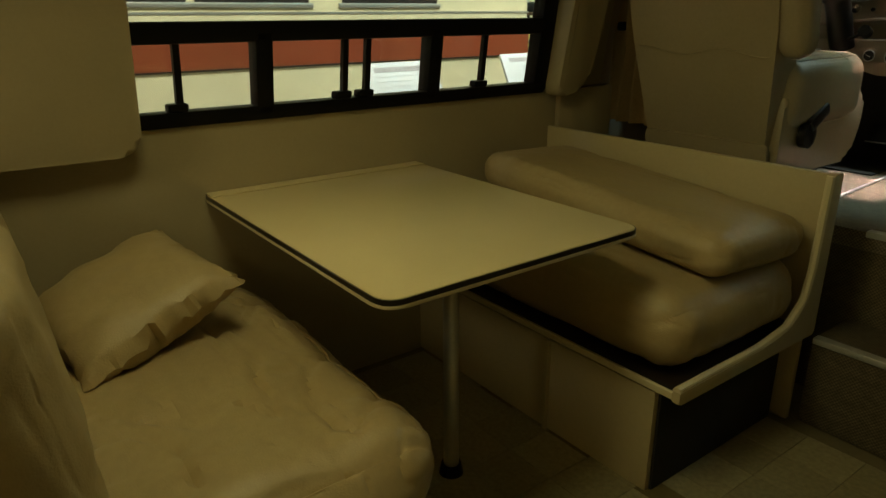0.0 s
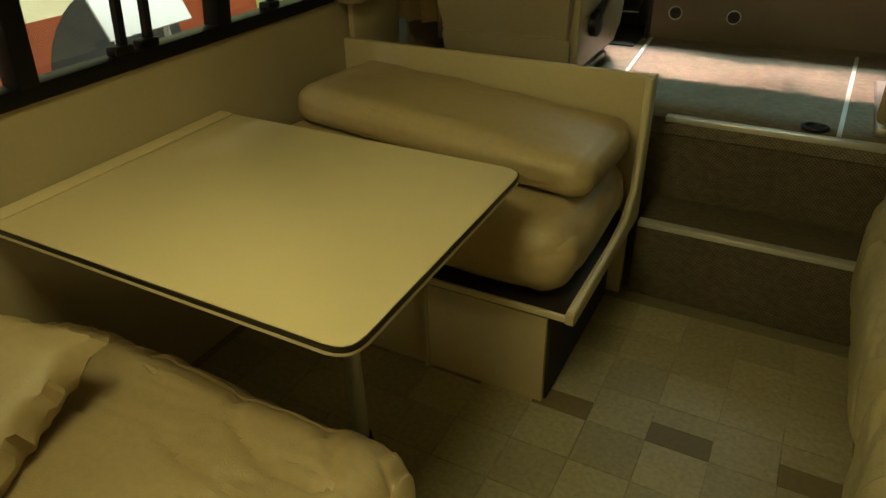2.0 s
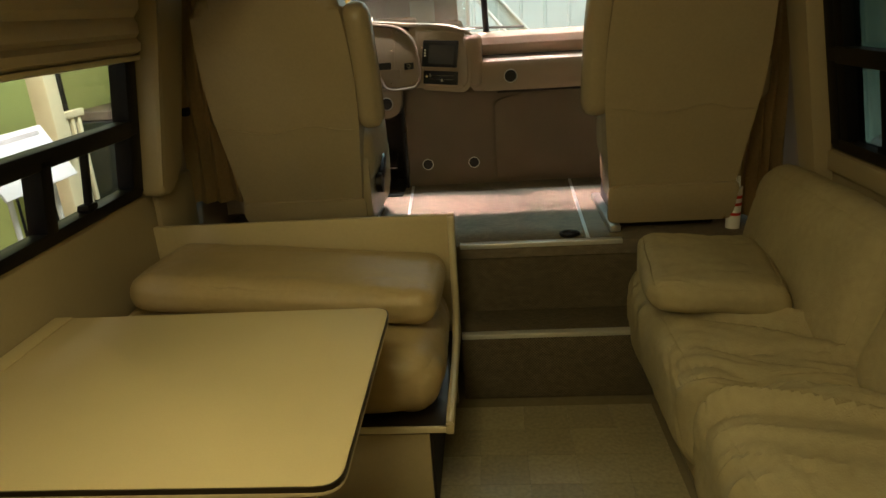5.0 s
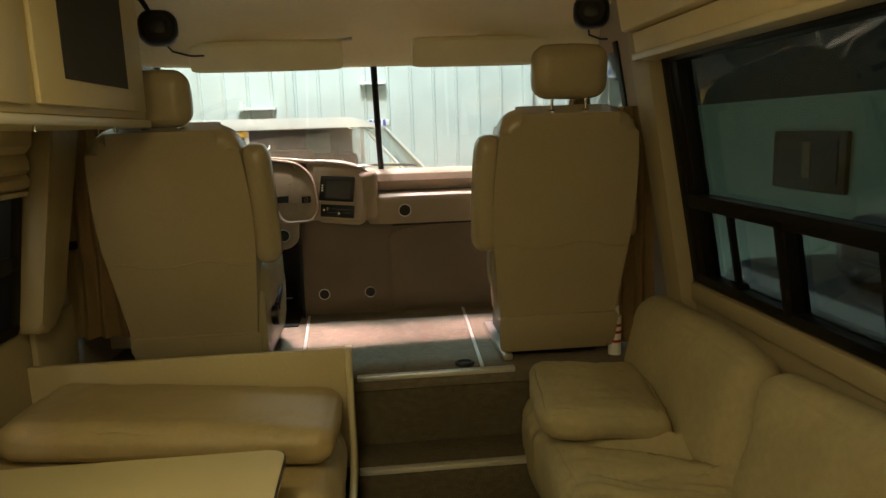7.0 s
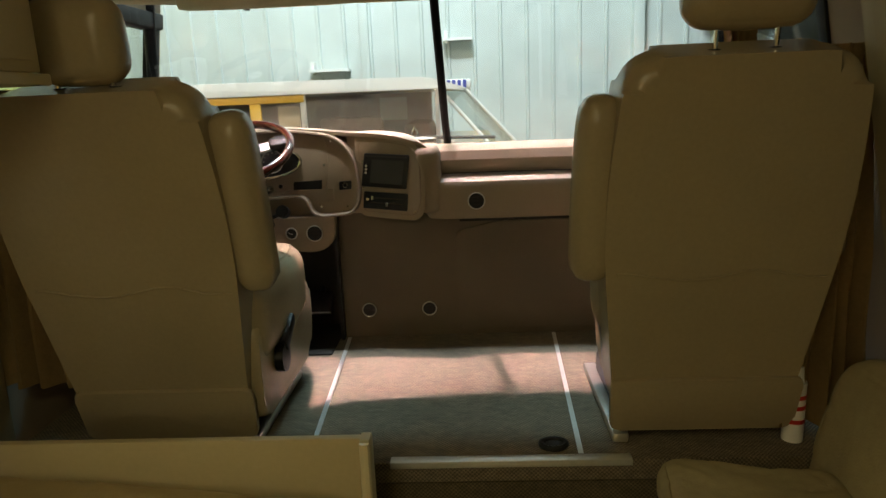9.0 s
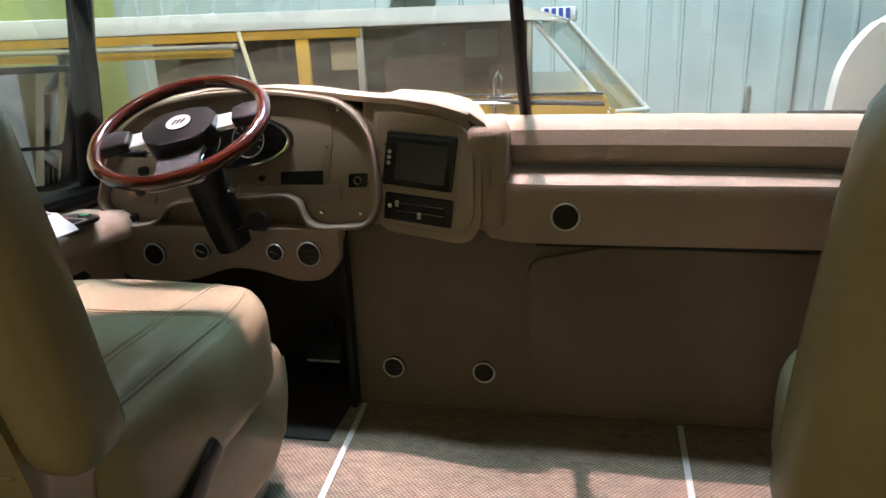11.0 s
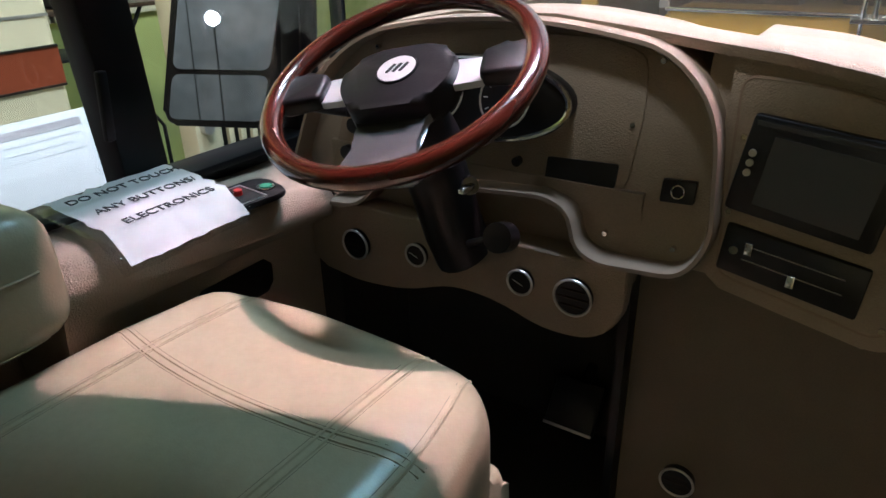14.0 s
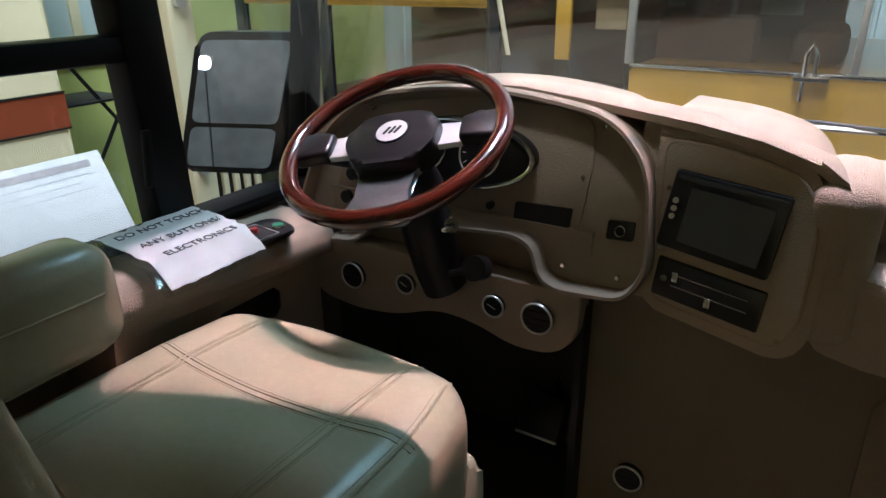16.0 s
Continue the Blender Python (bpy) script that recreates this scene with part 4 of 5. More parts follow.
for x, z in ((-0.362, 1.384), (-0.39, 1.293), (-0.404, 1.132), (-0.871, 1.37), (-0.257, 1.345), (-0.845, 1.12), (-0.93, 1.12), (-0.30, 1.13)):
    part("screw", disc(x, z, INSTRUMENT, 0.004, -0.009, 0.0, 10), M_CHROME, dash, "small steel screw")
part("knob", disc(-0.566, 1.216, INSTRUMENT, 0.008, -0.014, 0.0, 14), M_BLACK, dash)
sw = part("switch", slab(rounded([(-0.332, 1.194), (-0.284, 1.196), (-0.284, 1.228), (-0.332, 1.226)], 0.003, 2), INSTRUMENT, -0.008, 0.0, 0.001), M_BLACK, dash, "black switch plate")
part("switch_ring", hoop(-0.308, 1.211, INSTRUMENT, 0.009, 0.0015, -0.009), M_CHROME, sw)
part("switch_plate", slab([(-0.955, 1.15), (-0.875, 1.145), (-0.865, 1.27), (-0.935, 1.27)], INSTRUMENT, -0.008, 0.0, 0.001), M_DASH_TRIM, dash)
for x, z in ((-0.905, 1.232), (-0.915, 1.182)):
    part("knob", disc(x, z, INSTRUMENT, 0.014, -0.02, 0.0, 16), M_BLACK, dash, "round black knob")

# speedometer cluster behind the wheel
el = [(-0.645 + 0.165 * math.cos(a), 1.312 + 0.062 * math.sin(a)) for a in [2 * math.pi * k / 36 for k in range(36)]]
cl = part("instrument_dial", slab(el, INSTRUMENT, -0.035, 0.0, 0.002), M_BLACK, dash, "oval instrument cluster")
part("cluster_rim", tube([on_face(x, z, INSTRUMENT, -0.037) for x, z in el], 0.005, 8, closed=True), M_CHROME, cl)
for x in (-0.71, -0.59):
    dl = part("dial", hoop(x, 1.315, INSTRUMENT, 0.043, 0.0018, -0.038), M_STEEL, cl)
for k in range(9):
    a = radians(210 - 30 * k)
    p = (-0.59 + 0.037 * math.cos(a), 1.315 + 0.037 * math.sin(a))
    q = (-0.59 + 0.03 * math.cos(a), 1.315 + 0.03 * math.sin(a))
    part("tick", tube([on_face(*p, INSTRUMENT, -0.037), on_face(*q, INSTRUMENT, -0.037)], 0.0009, 4), M_PAPER, cl)

# centre pod with screen and heater panel
pod = rounded([(-0.266, 1.411), (-0.13, 1.404), (-0.03, 1.378), (0.012, 1.30), (0.012, 1.11), (-0.02, 1.07), (-0.24, 1.09), (-0.262, 1.12)], [0.01, 0.06, 0.06, 0.05, 0.04, 0.03, 0.03, 0.02], 5)
part("pod_joint", slab([(-0.30, 1.10), (-0.23, 1.10), (-0.23, 1.409), (-0.30, 1.412)], INSTRUMENT, 0.010, 0.06), M_DASH, dash)
part("centre_pod", slab(pod, NAVFACE, 0.0, 0.24, 0.004), M_DASH, dash)
plate = rounded([(-0.25, 1.375), (-0.13, 1.374), (-0.035, 1.35), (-0.008, 1.30), (-0.006, 1.14), (-0.03, 1.092), (-0.235, 1.112)], [0.02, 0.05, 0.05, 0.04, 0.03, 0.02, 0.02], 4)
part("pod_plate", slab(plate, NAVFACE, -0.006, 0.0, 0.002), M_DASH, dash)
part("pod_trim", tube([on_face(x, z, NAVFACE, -0.003) for x, z in plate], 0.0035, 6, closed=True), M_DASH_TRIM, dash)
nav = part("screen_unit", slab(rounded([(-0.242, 1.207), (-0.060, 1.193), (-0.044, 1.322), (-0.225, 1.334)], 0.006, 2), NAVFACE, -0.016, 0.0, 0.003), M_BLACK, dash, "black touch-screen unit")
part("screen", slab([(-0.207, 1.221), (-0.078, 1.209), (-0.064, 1.300), (-0.195, 1.310)], NAVFACE, -0.019, -0.0165), M_SCREEN, nav, "dark glossy screen")
part("screen_bar", slab([(-0.220, 1.321), (-0.052, 1.310), (-0.051, 1.316), (-0.220, 1.327)], NAVFACE, -0.0185, -0.0165), M_SCREEN, nav)
for z in (1.285, 1.272, 1.259):
    part("button", disc(-0.220 + (z - 1.27) * 0.1, z, NAVFACE, 0.005, -0.0195, -0.016, 12), M_STEEL, nav, "small silver button")
hv = part("heater_panel", slab(rounded([(-0.237, 1.122), (-0.060, 1.109), (-0.054, 1.174), (-0.232, 1.187)], 0.004, 2), NAVFACE, -0.012, 0.0, 0.002), M_BLACK, dash, "black heater control panel")
for z in (1.162, 1.143):
    part("slider_track", slab([(-0.205, z), (-0.08, z - 0.008), (-0.08, z - 0.006), (-0.205, z + 0.002)], NAVFACE, -0.0135, -0.0122), M_DARKSILVER, hv)
for x, z in ((-0.198, 1.163), (-0.140, 1.137)):
    part("slider", slab([(x - 0.005, z - 0.008), (x + 0.005, z - 0.008), (x + 0.005, z + 0.008), (x - 0.005, z + 0.008)], NAVFACE, -0.024, -0.0125, 0.001), M_CHROME, hv, "chrome slider")
part("slider_knob", disc(-0.216, 1.158, NAVFACE, 0.006, -0.026, -0.0122, 12), M_CHROME, hv)
for x, z in ((-0.235, 1.30), (-0.235, 1.20), (-0.03, 1.105)):
    part("screw", disc(x, z, NAVFACE, 0.004, -0.009, 0.0, 10), M_CHROME, dash, "small steel screw")

# lower gauge panel
low = rounded([(-0.995, 1.10), (-0.985, 0.955), (-0.87, 0.94), (-0.76, 0.95), (-0.66, 0.99), (-0.57, 0.985), (-0.48, 0.955), (-0.40, 0.962), (-0.355, 1.0), (-0.347, 1.10)], [0.0, 0.03, 0.03, 0.05, 0.05, 0.05, 0.05, 0.04, 0.03, 0.0], 4)
part("gauge_panel", slab(low, LOWER, 0.0, 0.05, 0.006, 3), M_DASH, dash)
part("panel_fill", box(-0.96, -0.355, 3.32, 3.345, 1.05, 1.2), M_DASH, dash)


def round_vent(x, z, face, r, parent, name="air_vent", label="round black vent with chrome ring", glassy=False):
    v = part(name, disc(x, z, face, r, -0.010, 0.004, 28), M_BLACK, parent, label)
    part("ring", hoop(x, z, face, r, 0.0023, -0.010), M_RINGS, v)
    if glassy:
        part("needle", tube([on_face(x - 0.012, z + 0.004, face, -0.0115), on_face(x + 0.006, z - 0.004, face, -0.0115)], 0.001, 4), M_PAPER, v)
    else:
        for k in (-1, 0, 1):
            part("slat", tube([on_face(x - r * 0.85 * (1 - 0.25 * abs(k)), z + k * r * 0.45, face, -0.0105), on_face(x + r * 0.85 * (1 - 0.25 * abs(k)), z + k * r * 0.45, face, -0.0105)], 0.002, 5), M_DIM, v)


round_vent(-0.869, 1.022, LOWER, 0.029, dash)
round_vent(-0.729, 1.034, LOWER, 0.021, dash, "gauge", "small round gauge with chrome ring", True)
round_vent(-0.522, 1.036, LOWER, 0.022, dash, "gauge", "small round gauge with chrome ring", True)
round_vent(-0.430, 1.034, LOWER, 0.031, dash)

# passenger side: ledge, padded top and bulkhead
bm = bmesh.new()
rows = []
for i in range(25):
    x = -0.015 + 1.26 * i / 24
    u = max(0.0, (x - 0.75) / 0.5)
    f = 3.305 - 0.02 * math.sin(min(1, max(0, x / 0.25)) * math.pi / 2) - 0.10 * u * u
    if x < 0.06:
        f += (0.06 - x) * 0.7
    zt = 1.218
    rows.append([bm.verts.new(p) for p in ((x, f + 0.08, 1.062), (x, f + 0.012, 1.065), (x, f, 1.085), (x, f - 0.006, zt - 0.03), (x, f + 0.002, zt - 0.006), (x, f + 0.02, zt), (x, 3.44 - bow(x), zt + 0.012))])
for a, b in zip(rows, rows[1:]):
    for i in range(6):
        bm.faces.new((a[i], a[i + 1], b[i + 1], b[i]))
bm.faces.new(rows[0])
part("passenger_ledge", bm, M_DASH, dash)
bm = bmesh.new()
rows = []
for i in range(25):
    x = -0.03 + 1.28 * i / 24
    b0 = bow(x)
    f = 3.375 - b0 * 0.8
    rows.append([bm.verts.new(p) for p in ((x, f + 0.04, 1.235), (x, f + 0.02, 1.25), (x, f, 1.29), (x, f + 0.012, 1.325), (x, f + 0.04, 1.342), (x, 3.50 - b0, 1.348), (x, 3.59 - b0, 1.325))])
for a, b in zip(rows, rows[1:]):
    for i in range(6):
        bm.faces.new((a[i], a[i + 1], b[i + 1], b[i]))
part("top_pad", bm, M_DASH, dash)
round_vent(0.209, 1.138, flat_face(3.286, 0, 0), 0.032, dash)
bk = setting("dash_bulkhead", box(-0.35, RW, 3.34, 3.37, CAB_Z, 1.10), M_BULK_SHADED, "tan vinyl bulkhead under the dash, its colour darkened for shade", "panel")
part("cover_panel", prism(rounded([(0.12, 0.60), (1.15, 0.60), (1.15, 1.045), (0.30, 1.05), (0.12, 1.01)], 0.03), "y", 3.322, 3.34, 0.008, 3), M_BULK_SHADED, bk)
part("gap", box(0.14, 1.2, 3.318, 3.342, 1.052, 1.063), M_DIM, bk, "dark gap")
part("side_return", box(-0.365, -0.35, 3.30, 3.60, CAB_Z, 1.08), M_BLACK, bk)
for x in (-0.245, 0.003):
    round_vent(x, 0.693, flat_face(3.335, 0, 0), 0.028, bk)

# side ledge under the driver's window
led = thing("side_ledge", "tan vinyl ledge under the driver's window", "ledge")
prof = rounded([(-0.985, 1.03), (-0.962, 1.12), (-0.985, 1.163), (LW + 0.005, 1.168), (LW + 0.005, 0.62), (-0.985, 0.62)], [0.03, 0.03, 0.02, 0.0, 0.0, 0.02])
bm = prism(prof, "y", 2.765, 3.30, 0.012, 2)
for v in bm.verts:
    # the top widens and sinks towards the dash
    if v.co.y > 3.0 and v.co.z > 1.06:
        v.co.z -= 0.03
        if v.co.x > -1.05:
            v.co.x += 0.04
part("body", bm, M_DASH, led)
part("pocket", box(-1.06, -0.980, 2.96, 3.17, 0.93, 1.035, 0.035, 3), M_BLACK, led, "black recessed pocket")
part("window_gasket", box(LW + 0.006, -1.08, 2.77, 3.30, 1.166, 1.182, 0.006), M_FRAME, led, "black rubber gasket")
cb = thing("switch_box", "black switch box with red button and green light", "switch box", at=(-0.033, 0.012, -0.022))
outl = rounded([(-1.00, 3.03), (-0.90, 3.03), (-0.885, 3.15), (-0.985, 3.175)], 0.03)
part("plate", prism(outl, "z", 1.168, 1.178, 0.003), M_BLACK, cb)
part("red_button", rod((-0.945, 3.085, 1.178), (-0.945, 3.085, 1.187), 0.0075, 16), M_REDB, cb, "red push button")
part("green_light", rod((-0.93, 3.135, 1.178), (-0.93, 3.135, 1.183), 0.011, 16), M_GREENB, cb, "green round light")
part("light_ring", tube([(-0.93 + 0.015 * math.cos(a), 3.135 + 0.015 * math.sin(a), 1.18) for a in [2 * math.pi * k / 20 for k in range(20)]], 0.002, 6, closed=True), M_CHROME, cb)
frame_line = [(-0.985, 3.045, 1.179), (-0.905, 3.045, 1.179), (-0.900, 3.108, 1.179), (-0.978, 3.118, 1.179)]
part("outline", tube(frame_line, 0.0011, 5, closed=True), M_PAPER, cb, "white outline")
for x, y in ((-0.975, 3.06), (-0.96, 3.05)):
    part("toggle", box(x - 0.005, x + 0.005, y - 0.012, y + 0.012, 1.178, 1.192, 0.002), M_BLACK, cb)

# paper notice
M_SLEEVE = glass_material("plastic_sleeve", (0.92, 0.93, 0.93), 0.05)
no = thing("paper_notice", "white paper notice in a clear sleeve on the ledge", "notice")
nm = pose(-1.004, 2.950, 1.194, 5, 0, 90)


def sheet(w, h, seed, lift, dz=0.0):
    bm = bmesh.new()
    n = 14
    g = [[bm.verts.new((w * (i / n - 0.5) + 0.008 * noise.noise(Vector((j * 0.9, seed + (i > 7) * 5, 1))), h * (j / n - 0.5) + 0.010 * noise.noise(Vector((i * 0.9, seed + (j > 7) * 5, 4))), dz + lift * noise.noise(Vector((i / n * 2 + seed, j / n * 2, 0))) - 0.22 * max(0.0, 0.30 - j / n) ** 1.5)) for j in range(n + 1)] for i in range(n + 1)]
    for i in range(n):
        for j in range(n):
            bm.faces.new((g[i][j], g[i + 1][j], g[i + 1][j + 1], g[i][j + 1]))
    bmesh.ops.solidify(bm, geom=bm.faces[:], thickness=0.0006)
    return bm


part("sheet", turned(sheet(0.215, 0.20, 2, 0.004), nm), M_PAPER, no)
for k, line in enumerate(("DO NOT TOUCH", "ANY BUTTONS/", "ELECTRONICS")):
    part("writing", text_mesh(line, 0.0245, nm @ pose(0.0, 0.055 - 0.054 * k, 0.0080 - 0.0008 * k)), M_INK, no, "bold black lettering")
slv = part("sleeve", turned(sheet(0.245, 0.21, 2, 0.004, -0.009), nm), M_SLEEVE, no, "clear plastic sleeve")
slv.visible_shadow = False


# ---- steering wheel ----
def steering_wheel():
    t = thing("steering_wheel", "cherry wood steering wheel with black and silver spokes", "steering wheel")
    m = pose(-0.6705, 3.160, 1.369, 27.8, 0, -3.3) @ pose(0, 0, 0, 0, 0, 22)
    R = 0.198
    part("rim", turned(tube([(R * math.cos(a), R * math.sin(a), 0) for a in [2 * math.pi * k / 64 for k in range(64)]], 0.0165, 14, closed=True), m), M_WOOD, t, "glossy cherry wood rim")
    hub = rounded([(-0.085, -0.02), (-0.055, -0.075), (0.055, -0.075), (0.085, -0.02), (0.085, 0.035), (0.04, 0.06), (-0.04, 0.06), (-0.085, 0.035)], 0.02, 4)
    part("hub", turned(prism(hub, "z", -0.035, 0.012, 0.012, 3), m), M_BLACK, t, "black padded hub")
    bd = part("badge", turned(rod((0, 0.005, 0.010), (0, 0.005, 0.0145), 0.030, 28), m), M_SPOKE, t, "round silver badge")
    for px, py, w, ang in ((-0.009, 0.006, 0.010, 62), (0.001, 0.006, 0.010, 62), (0.011, 0.006, 0.010, 62)):
        part("badge_mark", turned(box(-w, w, -0.0024, 0.0024, 0.0145, 0.0155), m @ pose(px, py, 0, 0, 0, ang)), M_INK, bd)
    part("badge_rim", turned(tube([(0.03 * math.cos(a), 0.005 + 0.03 * math.sin(a), 0.013) for a in [2 * math.pi * k / 28 for k in range(28)]], 0.002, 6, closed=True), m), M_BLACK, bd)
    for side in (-1, 1):
        sp = rounded([(side * 0.075, -0.022), (side * 0.125, -0.020), (side * 0.125, 0.034), (side * 0.075, 0.038)], 0.004, 2)
        part("spoke_plate", turned(prism(sp, "z", -0.02, -0.008, 0.002), m), M_SPOKE, t, "polished silver spoke")
        ar = rounded([(side * 0.12, -0.022), (side * 0.19, -0.03), (side * 0.195, 0.03), (side * 0.165, 0.045), (side * 0.12, 0.036)], 0.012, 3)
        part("spoke_end", turned(prism(ar, "z", -0.022, 0.006, 0.008, 3), m), M_BLACK, t)
    lo = rounded([(-0.062, -0.055), (0.062, -0.055), (0.040, -0.10), (0.066, -0.192), (-0.066, -0.192), (-0.040, -0.10)], [0.01, 0.01, 0.03, 0.012, 0.012, 0.03], 4)
    part("lower_spoke", turned(prism(lo, "z", -0.028, -0.014, 0.005, 3), m), M_DARKSILVER, t, "dark polished lower spoke")
    part("stalk", tube([m @ Vector(p) for p in ((-0.03, 0.0, -0.06), (-0.10, 0.015, -0.058), (-0.165, 0.03, -0.05))], 0.004, 8), M_CHROME, t, "chrome indicator stalk")
    part("stalk_grip", tube([m @ Vector(p) for p in ((-0.11, 0.018, -0.057), (-0.172, 0.032, -0.049))], 0.009, 10), M_BLACK, t)
    col = thing("steering_column", "black steering column with rubber boot", "column")
    foot = Vector((-0.632, 3.27, 1.06))
    a = m @ Vector((0, 0, -0.035))
    b = m @ Vector((0, 0, -0.12))
    part("housing", rod(a, b, 0.045, 20, r2=0.056), M_BLACK, col)
    part("boot", tube([b, b.lerp(foot, 0.35), b.lerp(foot, 0.7) + Vector((0, 0, -0.01)), foot], 0.055, 18, flat=0.85), M_BLACK, col, "black crumpled boot")
    part("ignition", rod((-0.58, 3.20, 1.215), (-0.56, 3.17, 1.225), 0.013, 16), M_DARKSILVER, col, "steel key switch")
    part("key", box(-0.563, -0.553, 3.14, 3.172, 1.222, 1.23, 0.002), M_CHROME, col)
    part("adjust_knob", rod((-0.535, 3.235, 1.125), (-0.535, 3.205, 1.135), 0.024, 20), M_BLACK, col, "round black knob")
    part("knob_arm", rod((-0.60, 3.23, 1.10), (-0.535, 3.225, 1.128), 0.007, 10), M_BLACK, col)


steering_wheel()
pd = thing("pedal", "black pedal with steel edge in the dark footwell", "pedal")
part("plate", turned(box(-0.05, 0.05, -0.012, 0.012, -0.05, 0.05, 0.006), pose(-0.47, 3.42, 0.70, -40, 0, 0)), M_BLACK, pd)
part("edge", turned(box(-0.05, 0.05, -0.014, -0.011, -0.052, -0.046, 0.001), pose(-0.47, 3.42, 0.70, -40, 0, 0)), M_STEEL, pd, "steel edge")
part("arm", rod((-0.47, 3.43, 0.70), (-0.47, 3.60, 0.80), 0.012, 10), M_BLACK, pd)
# Black sheet and panels added to stop light leaks and paint the footwell's shade.
setting("footwell_shade_sheet", box(-0.95, -0.37, 3.13, 3.50, CAB_Z, CAB_Z + 0.006, 0.003), M_DIM, "black sheet painting the shade on the footwell floor", "mat")
setting("footwell_back", box(-0.95, -0.37, 3.50, 3.52, CAB_Z, 1.2), M_DIM, "added footwell back, painted dark for shade", "panel")
setting("footwell_top", box(-0.95, -0.37, 3.33, 3.50, 1.12, 1.14), M_DIM, "added panel under the dash, painted dark for shade", "panel")
setting("footwell_side", box(LW, -0.93, 3.28, 3.62, CAB_Z, 1.12), M_DIM, "added footwell side, painted dark for shade", "panel")
pk = thing("floor_socket", "black round floor socket on the cab carpet", "socket")
part("ring", tube([(0.40 + 0.035 * math.cos(a), 2.40 + 0.028 * math.sin(a), CAB_Z + 0.008) for a in [2 * math.pi * k / 24 for k in range(24)]], 0.008, 8, closed=True), M_BLACK, pk)
part("cap", rod((0.40, 2.40, CAB_Z), (0.40, 2.40, CAB_Z + 0.008), 0.03, 20), M_BLACK, pk)


# ---- outside: the exhibition hall ----
setting("hall_floor", box(-14, 14, -10, 14, -0.86, -0.80), M_CONCRETE, "grey concrete hall floor", "floor")
setting("hall_ceiling", box(-14, 14, -10, 14, 7.0, 7.1), M_HALLDARK, "dark hall roof", "ceiling")
hw = setting("hall_wall_front", box(-12, 10, 8.54, 8.6, -0.8, 7.0), M_HALLWALL, "white corrugated metal hall wall", "wall")
for k in range(46):
    x = -7.0 + 0.29 * k
    part("rib", prism([(x - 0.022, 8.54), (x - 0.012, 8.515), (x + 0.012, 8.515), (x + 0.022, 8.54)], "z", -0.8, 6.0), M_HALLWALL, hw)
part("downpipe", box(-1.02, -0.92, 8.46, 8.54, -0.8, 6.0, 0.01), M_HALLWALL, hw)
part("door_edge", box(1.98, 2.10, 8.44, 8.54, -0.8, 4.0, 0.01), M_HALLWALL, hw)
part("handle", box(1.70, 1.76, 8.49, 8.54, 0.75, 0.98, 0.01), M_STEEL, hw)
for x0, x1, z in ((-1.60, -1.15, 1.87), (-0.10, 0.22, 2.14)):
    sh = thing("wall_bracket", "small pale metal bracket on the hall wall", "bracket", "hall wall brackets")
    part("plate", box(x0, x1, 8.36, 8.54, z, z + 0.03), M_WHITEP, sh)
    part("upright", box(x0 + 0.02, x0 + 0.06, 8.40, 8.54, z - 0.02, z + 0.11), M_WHITEP, sh)
setting("hall_wall_side", box(-7.1, -7.0, -8, 8.54, -0.8, 7), M_GREENW, "yellow-green hall wall", "wall")
setting("hall_wall_right", box(4.2, 4.3, -8, 8.54, -0.8, 7), M_TEAL, "teal hall wall", "wall")
setting("hall_wall_back", box(-12, 10, -8.1, -8.0, -0.8, 7), M_HALLBACK, "grey end wall of the hall", "wall")
pf = thing("framed_picture", "dark framed picture hanging on the teal wall", "picture")
part("frame", box(4.15, 4.2, 5.30, 6.40, 0.86, 1.42, 0.01), M_DARKWOOD, pf)
part("picture", box(4.14, 4.152, 5.40, 6.30, 0.95, 1.34), M_PICTURE, pf)
part("pale_figure", box(4.135, 4.142, 5.78, 5.90, 0.98, 1.32, 0.003), M_GOLDISH, pf)
dk = thing("dark_truck", "dark parked vehicle in the unlit side of the hall", "vehicle")
part("body", box(2.4, 4.0, -4.0, 4.2, -0.5, 0.62, 0.2, 4), M_DIMPAINT, dk)
part("cab", box(2.6, 3.9, 0.5, 3.3, 0.62, 1.02, 0.16, 4), M_DIMPAINT, dk)
for y in (-2.5, 3.0):
    wl = part("wheel", rod((2.36, y, -0.35), (2.62, y, -0.35), 0.45, 28), M_BLACK, dk)
    part("hubcap", rod((2.34, y, -0.35), (2.37, y, -0.35), 0.16, 24), M_STEEL, wl)
aw = setting("side_canopy", prism([(4.2, 1.75), (4.2, 2.6), (2.6, 3.1), (2.6, 2.35)], "y", 2.0, 8.5), M_HALLDARK, "dark sloping canopy along the hall side", "canopy")


